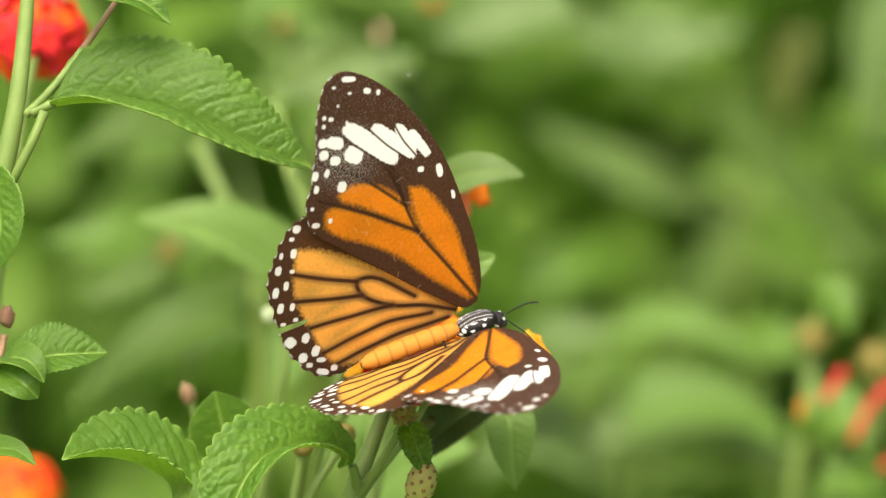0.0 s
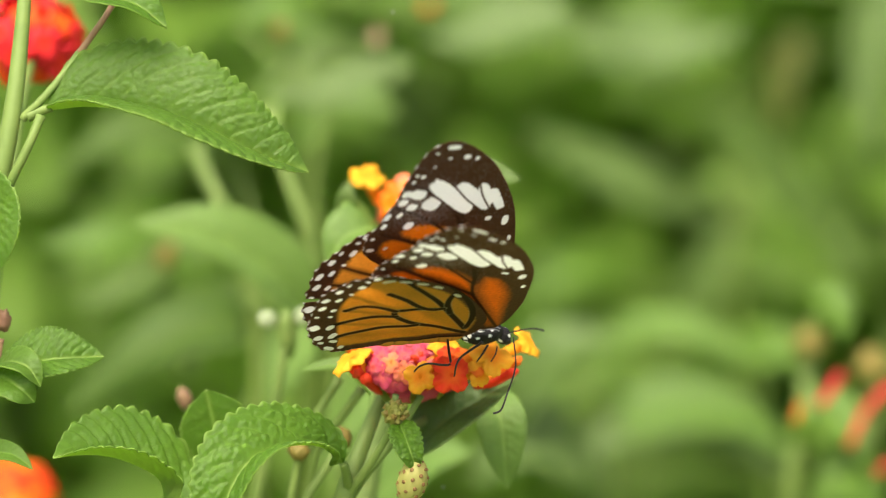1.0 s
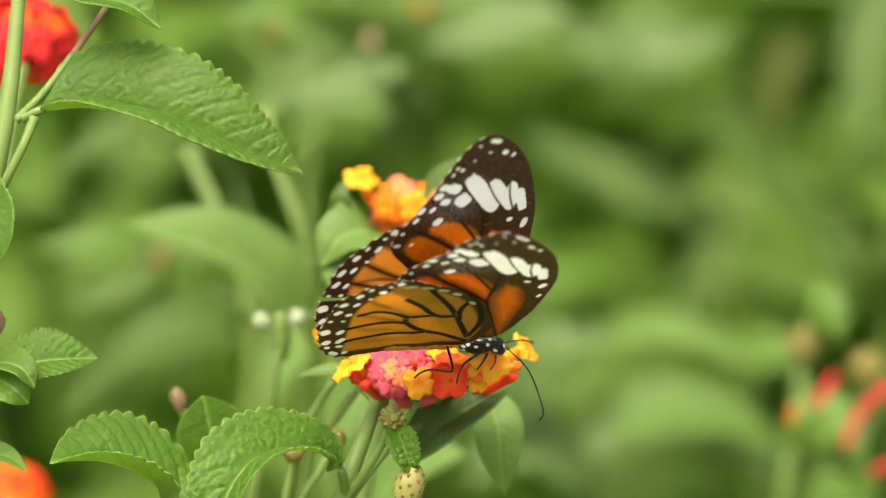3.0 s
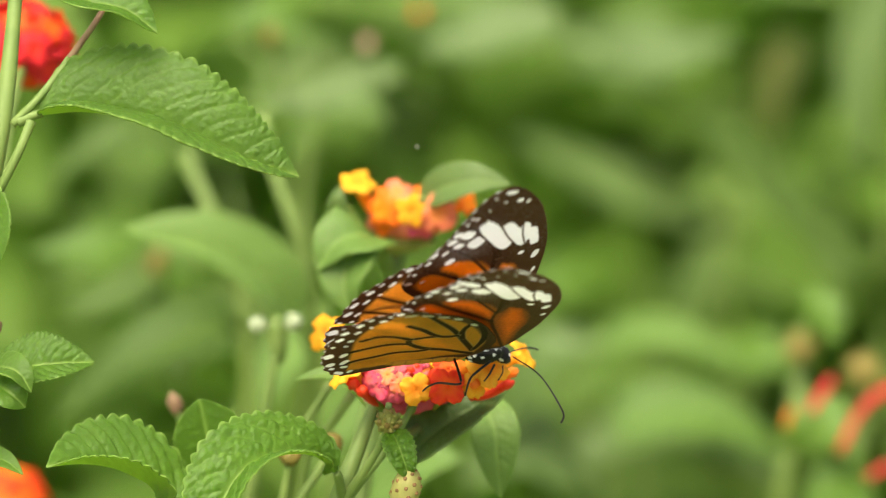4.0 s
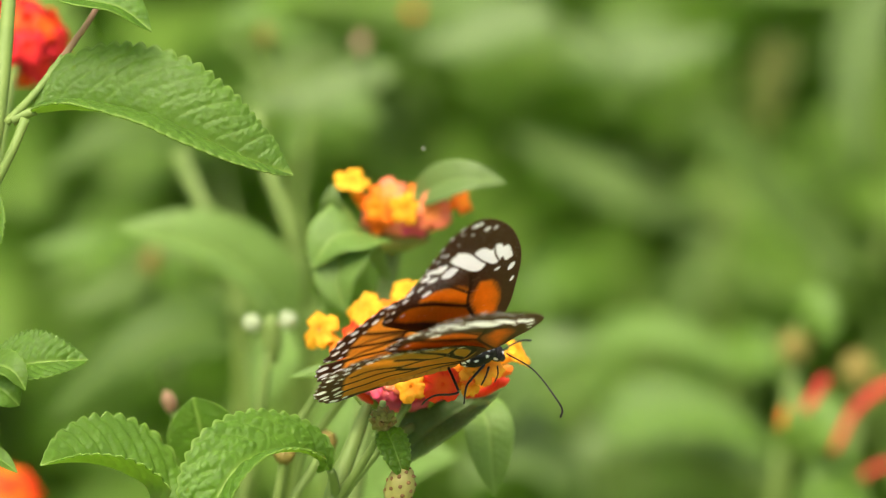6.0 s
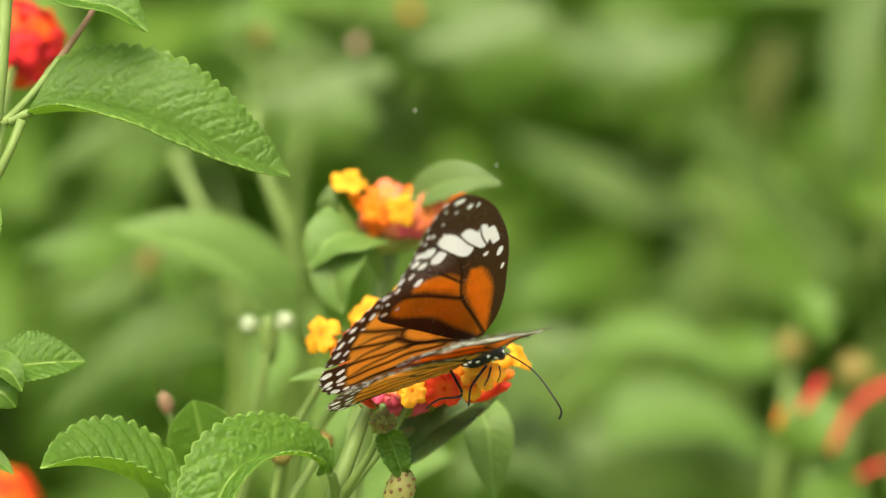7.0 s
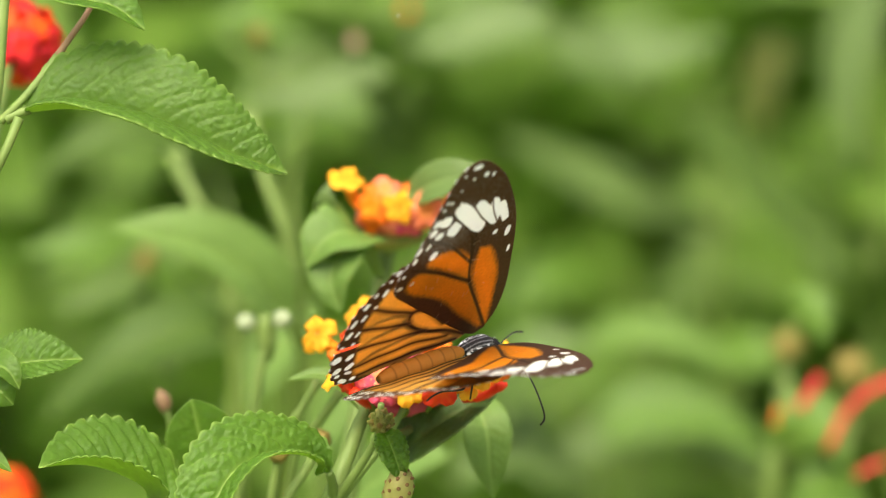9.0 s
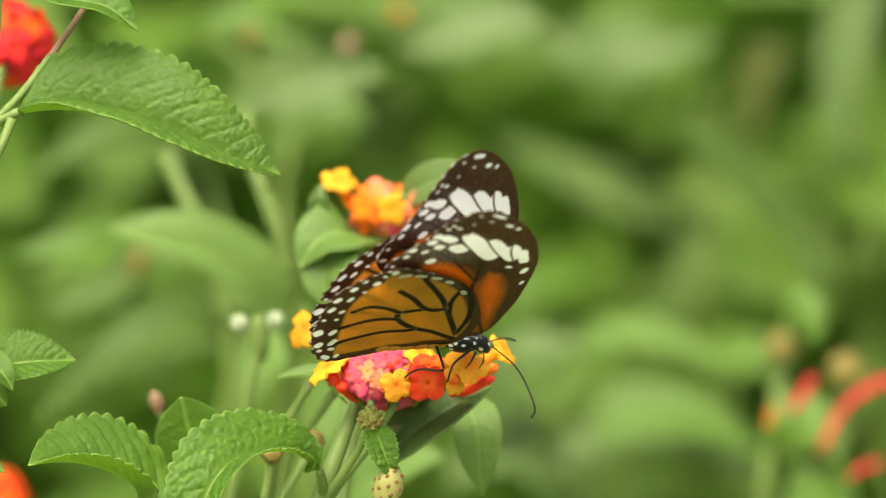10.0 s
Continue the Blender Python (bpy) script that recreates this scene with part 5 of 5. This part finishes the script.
# body: furred thorax with pale stripes, spotted head, ringed orange abdomen
V, Fc = blob(mm(2.1, 0, -0.5), (mm(3.4, 0, 0), mm(0, 1.9, 0), mm(0, 0, 1.85)), 84, 60, 0.06)


# white dots on the flank and the cheek: place, half length, half height
FLANK = [((1.53, -0.81, 1.15), 0.72, 0.45), ((-1.14, -0.07, 0.06), 0.42, 0.48), ((0.13, -0.12, 1.00), 0.3, 0.45), ((2.87, -1.59, 0.42), 0.32, 0.25), ((-0.24, -1.13, 0.27), 0.3, 0.42), ((0.96, -1.67, 0.14), 0.3, 0.2),
         ((-0.77, -1.01, -0.43), 0.5, 0.24), ((-1.14, -0.27, -1.55), 0.35, 0.22), ((3.27, -0.81, 1.05), 0.3, 0.4), ((-0.44, -1.11, -1.08), 0.45, 0.2), ((0.26, -0.87, 0.81), 0.2, 0.3)]
CHEEK = [((4.99, -1.03, -1.52), 0.62, 0.3), ((5.11, -0.44, -0.69), 0.22, 0.22), ((6.42, -0.76, -0.81), 0.25, 0.25), ((6.25, 0.00, -0.49), 0.22, 0.22), ((7.04, -0.15, -0.62), 0.2, 0.2)]


def dotted(p, dots):
    return any(((p[0] - c[0]) / a) ** 2 + ((p[2] - c[2]) ** 2 + (abs(p[1]) - abs(c[1])) ** 2) / b ** 2 < 1 for c, a, b in dots)


def thorax_rule(p):
    x, y, z = p
    if z > 0.45 and min(abs(abs(y) - 0.36), abs(abs(y) - 0.85)) < 0.07 and x > -0.9:
        return (0.30, 0.29, 0.28)
    if abs(y) > 0.7 and z < 1.0 and dotted(p, FLANK):
        return (0.86, 0.86, 0.84)
    return (0.010, 0.008, 0.007) if z < 0.6 else (0.03, 0.027, 0.025)


part("thorax", mesh_of("thorax", V, Fc, FUR, paint=fur_paint(np.array(V), thorax_rule)), fly, "black furry thorax with white stripes and dots")
V, Fc = blob(mm(5.8, 0, -1.6), (mm(1.2, 0, 0), mm(0, 1.4, 0), mm(0, 0, 1.2)), 56, 40, 0.05)
hd = part("head", mesh_of("head", V, Fc, FUR, paint=fur_paint(np.array(V), lambda p: (0.86, 0.86, 0.84) if abs(p[1]) > 0.35 and dotted(p, CHEEK) else (0.010, 0.008, 0.008))), fly, "black head with white dots")
for s in (1, -1):
    v, f = blob(mm(6.2, 1.0 * s, -1.75), (mm(0.65, 0, 0), mm(0, 0.55, 0), mm(0, 0, 0.7)), 14, 10)
    part("eye", mesh_of("eye", v, f, BLACK), hd)
# abdomen: lofted rings
V, Fc, pc = [], [], []
NA, SA = 60, 24
for i in range(NA + 1):
    f = i / NA
    r = 1.4 * (math.sin(min(1, f * 3.2 + 0.3) * math.pi / 2)) * (1 - max(0, f - 0.75) ** 2 * 9.5) * (1 + 0.09 * abs(math.sin(f * math.pi * 7)))
    c = mm(-0.6 - 15.8 * f, 0, -0.1 + 0.3 * math.sin(f * 3))
    for j in range(SA):
        an = 2 * math.pi * j / SA
        V.append(c + mm(0, r * math.cos(an), r * 0.95 * math.sin(an)))
        top = math.sin(an)
        ring = abs(math.sin(f * math.pi * 7)) < 0.18
        o = np.array((0.46, 0.185, 0.022)) * (0.62 if ring else 1.0)
        pc.append(o if top > -0.55 else (0.10, 0.06, 0.03))
for i in range(NA):
    for j in range(SA):
        k = (j + 1) % SA
        Fc.append((i * SA + j, (i + 1) * SA + j, (i + 1) * SA + k, i * SA + k))
Fc += [tuple(range(SA)), tuple(NA * SA + j for j in range(SA))[::-1]]
part("abdomen", mesh_of("abdomen", V, Fc, FUR, paint=np.array(pc)), fly, "ringed orange-brown abdomen")


def limb(name, pts, r0, r1, parent, label=""):
    v, f = tube([mm(*p) for p in pts], r0 / 1000, r1 / 1000, 22, 7)
    return part(name, mesh_of(name, v, f, BLACK), parent, label)


near_antenna = limb("antenna", [(3.8, -3.3, 1.5), (5.1, -8.5, 2.6), (5.3, -14.0, 2.4), (5.8, -15.9, 1.0), (5.3, -16.4, 0.1)], 0.10, 0.17, fly)
far_antenna = limb("antenna", [(5.4, -1.2, 0.1), (8.4, 0.2, -0.9), (11.4, 1.3, -2.1), (12.9, 1.2, -2.6)], 0.10, 0.16, fly)
limb("leg", [(-3.7, -1.4, 0.1), (-4.2, -4.1, 0.3), (-4.5, -6.0, -0.1), (-5.5, -6.0, -0.2), (-7.5, -4.9, -0.9), (-8.5, -4.4, -2.1), (-8.8, -4.0, -3.6)], 0.22, 0.13, fly)
limb("leg", [(0.8, -3.8, 1.7), (-1.8, -5.2, 1.4), (-3.2, -6.0, 1.0), (-3.9, -6.9, 0.4), (-4.0, -7.5, -1.2)], 0.22, 0.13, fly)
limb("leg", [(1.8, -3.8, 0.9), (0.6, -5.1, 0.4), (-0.1, -5.5, -0.7)], 0.19, 0.11, fly)
limb("proboscis", [(3.3, -3.9, 0.6), (2.7, -5.2, 0.4), (2.1, -5.7, -0.6)], 0.12, 0.09, fly)
wings = {}
for nm, fore, side in (("left_forewing", True, 1), ("right_forewing", True, -1), ("left_hindwing", False, 1), ("right_hindwing", False, -1)):
    wings[nm] = new(nm, wing_mesh(nm, fore, side, notch=nm == "left_hindwing"))
    wings[nm].parent = fly
    tagged(wings[nm], {True: "orange forewing with black tip and white band", False: "veined amber hindwing with white-dotted black edge"}[fore])

# tiny motes of dust that drift up through the air
motes = []
for n in range(4):
    v, f = blob((0, 0, 0), (mm(0.17, 0, 0), mm(0, 0.15, 0), mm(0, 0.04, 0.16)), 10, 8, 0.5, n)
    motes.append(tagged(new("dust_mote", mesh_of("dust_mote", v, f, DUST)), "tiny pale dust mote drifting in the air", "dust", "drifting motes"))

# ---- what moves ----
BUTTERFLY = [
    (0, pose(0.00237, -0.00446, 0.68879, 26.0, -14.0, 20.0)),
    (0.2, pose(0.00214, -0.00400, 0.68903, 27.8, -12.1, 22.2)),
    (0.5, pose(0.00171, -0.00385, 0.68945, 27.0, -11.4, 16.6)),
    (0.7, pose(0.00093, -0.00374, 0.68950, 26.8, -7.3, 15.2)),
    (1, pose(0.00378, -0.00422, 0.68856, 28.1, 2.8, 18.3)),
    (1.5, pose(0.00565, -0.00542, 0.68553, 28.8, 5.7, 25.4)),
    (1.7, pose(0.00606, -0.00579, 0.68429, 29.2, 1.2, 28.1)),
    (2, pose(0.00637, -0.00583, 0.68419, 28.4, 0.5, 26.5)),
    (2.5, pose(0.00537, -0.00472, 0.68701, 29.1, 5.4, 27.7)),
    (2.7, pose(0.00429, -0.00437, 0.68760, 27.9, 8.2, 25.8)),
    (3.8, pose(0.00526, -0.00474, 0.68664, 29.0, 6.8, 28.2)),
    (4, pose(0.00573, -0.00492, 0.68655, 29.1, 6.3, 28.3)),
    (4.5, pose(0.00583, -0.00492, 0.68622, 29.4, 6.2, 29.5)),
    (5, pose(0.00516, -0.00473, 0.68649, 28.7, 3.8, 28.4)),
    (5.5, pose(0.00528, -0.00494, 0.68623, 29.0, -1.1, 27.9)),
    (5.7, pose(0.00552, -0.00509, 0.68581, 28.2, -2.1, 28.2)),
    (6.8, pose(0.00553, -0.00531, 0.68537, 30.4, -5.7, 35.6)),
    (7, pose(0.00614, -0.00523, 0.68554, 29.0, -5.7, 33.1)),
    (7.5, pose(0.00672, -0.00494, 0.68608, 28.6, 2.0, 32.1)),
    (8, pose(0.00673, -0.00486, 0.68687, 30.8, 10.7, 39.8)),
    (8.2, pose(0.00723, -0.00477, 0.68643, 31.8, 12.1, 43.8)),
    (8.5, pose(0.00725, -0.00487, 0.68613, 32.1, 6.0, 44.2)),
    (8.7, pose(0.00712, -0.00499, 0.68613, 31.8, 1.0, 43.1)),
    (9, pose(0.00648, -0.00531, 0.68626, 31.6, -2.4, 38.2)),
    (9.2, pose(0.00635, -0.00494, 0.68589, 29.8, 2.0, 34.2)),
    (9.5, pose(0.00606, -0.00471, 0.68710, 29.0, 6.3, 31.8)),
    (10, pose(0.00560, -0.00457, 0.68784, 28.2, 8.8, 30.8)),
]
LEFT_FORE = [(0, 68.2, -6.6), (0.2, 68.4, -5.2), (0.5, 77.0, -5.2), (0.7, 85.0, -3.9), (1, 97.1, -1.3), (1.5, 107.9, -1.3),
    (1.7, 112.1, -3.4), (2, 113.6, -5.6), (2.5, 98.7, -1.9), (2.7, 95.3, -1.6), (3.8, 100.4, -1.2), (4, 103.4, -0.6),
    (4.5, 104.5, -0.3), (5, 103.8, -0.4), (5.5, 103.7, -1.0), (5.7, 106.7, -0.9), (6.8, 99.5, 3.3), (7, 97.5, 0.6),
    (7.5, 89.5, 0.1), (8, 89.7, -0.3), (8.2, 87.6, 0.5), (8.5, 91.9, -1.0), (8.7, 93.2, -0.9), (9, 90.3, -0.1),
    (9.2, 92.1, 1.0), (9.5, 95.0, 3.1), (10, 98.6, 3.4)]
RIGHT_FORE = [(0, 38.0, -10.0, 0.0016), (0.2, 53.7, -8.1, 0.0008), (0.5, 71.4, -8.1), (0.7, 73.4, -3.5), (1, 71.6, -1.9), (1.5, 61.0, 0.2),
    (1.7, 61.0, -1.8), (2, 60.2, -5.5), (2.5, 68.4, -0.5), (2.7, 70.3, -0.6), (3.8, 68.9, 1.6), (4, 67.7, 2.1),
    (4.5, 68.5, 2.1), (5, 68.6, 1.9), (5.5, 69.4, 1.1), (5.7, 66.2, 1.5), (6.8, 62.1, 5.7), (7, 61.7, 2.7),
    (7.5, 63.8, 0.9), (8, 54.4, 1.4), (8.2, 48.7, 3.3), (8.5, 46.0, 3.0), (8.7, 46.7, 2.4), (9, 52.2, 1.8),
    (9.2, 59.3, 1.5), (9.5, 69.9, 3.5), (10, 75.2, 4.4)]
LEFT_HIND = [(0, 66.5, 0), (0.2, 66.7, 0), (0.5, 75.4, 0), (0.7, 83.3, 0), (1, 95.4, 0), (1.5, 106.1, 0),
    (1.7, 110.4, 0), (2, 111.8, 0), (2.5, 97.0, 0), (2.7, 93.6, 0), (3.8, 98.7, 0), (4, 101.5, 0),
    (4.5, 102.8, 0), (5, 102.1, 0), (5.5, 101.9, 0), (5.7, 105.1, 0), (6.8, 97.8, 0), (7, 95.8, 0),
    (7.5, 87.9, 0), (8, 87.9, 0), (8.2, 85.9, 0), (8.5, 90.2, 0), (8.7, 91.4, 0), (9, 88.5, 0),
    (9.2, 90.3, 0), (9.5, 93.1, 0), (10, 96.6, 0)]
RIGHT_HIND = [(0, 36.3, 0, 0.0014), (0.2, 52.0, 0, 0.0008), (0.5, 69.6, 0), (0.7, 71.7, 0), (1, 69.8, 0), (1.5, 59.3, 0),
    (1.7, 59.3, 0), (2, 58.5, 0), (2.5, 66.6, 0), (2.7, 68.6, 1), (3.8, 67.2, 5), (4, 66.0, 6),
    (4.5, 66.8, 7), (5, 66.9, 8), (5.5, 67.7, 8), (5.7, 64.5, 7.5), (6.8, 60.4, 4), (7, 60.0, 3),
    (7.5, 62.1, 3), (8, 51.9, 0), (8.2, 46.0, 0), (8.5, 42.3, 0), (8.7, 43.0, 0), (9, 48.5, 0),
    (9.2, 56.6, 0), (9.5, 68.2, 3), (10, 73.5, 4)]
SPRIG_SWAY = [(0, pose(0.00077, 0.01972, -0.00078)), (0.5, pose(0.00026, 0.01988, -0.00034)), (1, pose(0.00000, 0.02000, 0.00000)),
    (1.5, pose(0.00061, 0.01970, -0.00084)), (2, pose(0.00116, 0.01952, -0.00131)), (2.5, pose(0.00042, 0.01973, -0.00074)),
    (4, pose(0.00036, 0.01981, -0.00051)), (4.5, pose(0.00064, 0.01975, -0.00069)), (5, pose(0.00012, 0.01980, -0.00054)),
    (5.5, pose(0.00018, 0.01983, -0.00045)), (7, pose(0.00079, 0.01972, -0.00077)), (7.5, pose(0.00095, 0.01972, -0.00077)),
    (8, pose(0.00045, 0.01987, -0.00037)), (8.5, pose(0.00087, 0.01968, -0.00087)), (9, pose(0.00095, 0.01964, -0.00099)),
    (9.5, pose(0.00067, 0.01976, -0.00066)), (10, pose(0.00040, 0.01980, -0.00055))]
HEAD_SWAY = [(0, pose(0.00034, -0.00006, -0.00016)), (0.5, pose(0.00000, -0.00004, -0.00012)), (1, pose(0.00000, 0.00000, 0.00000)),
    (1.5, pose(0.00050, -0.00024, -0.00067)), (2, pose(0.00084, -0.00037, -0.00103)), (2.5, pose(0.00033, 0.00002, 0.00006)),
    (4, pose(0.00044, -0.00015, -0.00042)), (4.5, pose(0.00046, -0.00016, -0.00043)), (5, pose(0.00051, -0.00009, -0.00024)),
    (5.5, pose(0.00046, -0.00011, -0.00030)), (7, pose(0.00077, -0.00022, -0.00061)), (7.5, pose(0.00039, -0.00026, -0.00073)),
    (8, pose(0.00026, -0.00022, -0.00061)), (8.5, pose(0.00064, -0.00035, -0.00096)), (9.5, pose(0.00027, -0.00013, -0.00036)),
    (10, pose(0.00014, -0.00009, -0.00024))]

ANTENNA_SWAY = [(0, pose(0.00209, -0.00017, 0.00049, 0.0, 0.1, -0.1)), (0.5, pose(0.00270, 0.00042, 0.00104, 1.7, 7.3, -8.6)), (0.7, pose(0.00278, 0.00043, 0.00112, 1.9, 8.6, -9.6)),
    (1, pose(0.00364, 0.00125, 0.00272, 6.2, 26.4, -26.6)), (1.5, pose(0.00153, 0.00048, 0.00142, 5.3, 8.6, -8.8)), (1.7, pose(0.00181, 0.00098, 0.00196, 8.1, 13.0, -14.0)),
    (2, pose(0.00165, 0.00065, 0.00154, 5.6, 9.2, -10.1)), (2.5, pose(0.00114, 0.00025, 0.00102, 3.5, 4.7, -5.1)), (4, pose(0.00071, -0.00059, -0.00000, -3.7, -4.1, 4.9)),
    (4.5, pose(0.00060, -0.00066, -0.00012, -4.8, -4.9, 6.1)), (5, pose(0.00079, -0.00045, 0.00017, -2.5, -2.9, 3.5)), (5.5, pose(0.00096, -0.00031, 0.00034, -2.0, -2.5, 3.2)),
    (7, pose(0.00078, 0.00022, 0.00068, 0.1, 0.1, -0.1)), (7.5, pose(0.00078, 0.00030, 0.00085, 2.8, 3.1, -3.7)), (8, pose(0.00013, 0.00058, 0.00068, 5.4, 4.5, -4.5)),
    (8.5, pose(0.00023, 0.00128, 0.00121, 10.1, 7.3, -8.3)), (9, pose(0.00080, 0.00118, 0.00140, 6.9, 6.1, -8.5)), (9.5, pose(0.00067, 0.00015, 0.00070, 2.4, 2.6, -2.9)),
    (10, pose(0.00062, -0.00014, 0.00041, 0.9, 1.0, -1.0))]
MOTE_DRIFT = [
    [(0, pose(-0.00444, 0.01087, 0.64244)), (4, pose(-0.00261, 0.03395, 0.70565)), (4.5, pose(-0.00225, 0.03600, 0.71135)), (5, pose(-0.00082, 0.03761, 0.71591)), (5.5, pose(0.00233, 0.03974, 0.72180)), (5.7, pose(0.00405, 0.04105, 0.72545)), (7, pose(0.01778, 0.04829, 0.74572)), (10, pose(0.04170, 0.05933, 0.77733))],
    [(0, pose(0.00001, 0.01087, 0.64244)), (6, pose(-0.00063, 0.03374, 0.70510)), (6.8, pose(-0.00127, 0.03551, 0.71000)), (7.5, pose(-0.00184, 0.03662, 0.71307)), (8, pose(-0.00235, 0.03767, 0.71602)), (8.3, pose(-0.00286, 0.03856, 0.71845)), (10, pose(-0.00383, 0.04408, 0.73378))],
    [(0, pose(-0.02758, 0.00626, 0.62990)), (4.2, pose(-0.01845, 0.01206, 0.64490)), (5.5, pose(-0.00486, 0.02169, 0.67164)), (6.8, pose(0.00930, 0.03171, 0.69962)), (7.3, pose(0.01443, 0.03463, 0.70780)), (7.6, pose(0.01766, 0.03701, 0.71448)), (8, pose(0.02188, 0.04082, 0.72515)), (8.6, pose(0.02783, 0.04597, 0.73953)), (10, pose(0.04167, 0.05632, 0.76895))],
    [(0, pose(-0.00589, 0.03739, 0.71490)), (0.5, pose(-0.00728, 0.03906, 0.71955)), (1.2, pose(-0.00815, 0.04173, 0.72696)), (2.5, pose(-0.01043, 0.04611, 0.73907)), (10, pose(-0.01173, 0.05679, 0.76895))],
]


def wing_pose(side, flap, sweep, drop=0.0):
    """A wing turned about its hinge by flap, and swept in its own plane; drop lowers the hinge on the flank as the wing opens."""
    return pose(0, 0.0012 * side, 0.001 - drop, flap * side) @ pose(0.002, 0, 0, 0, 0, sweep * side) @ pose(-0.002, 0, 0)


def motions():
    walk(sprig, SPRIG_SWAY)
    walk(head, HEAD_SWAY)
    walk(fly, BUTTERFLY)
    walk(near_antenna, ANTENNA_SWAY)
    for mote, rows in zip(motes, MOTE_DRIFT):
        walk(mote, rows)
    for nm, rows, side in (("left_forewing", LEFT_FORE, 1), ("right_forewing", RIGHT_FORE, -1), ("left_hindwing", LEFT_HIND, 1), ("right_hindwing", RIGHT_HIND, -1)):
        walk(wings[nm], [(row[0], wing_pose(side, *row[1:])) for row in rows])


motions()
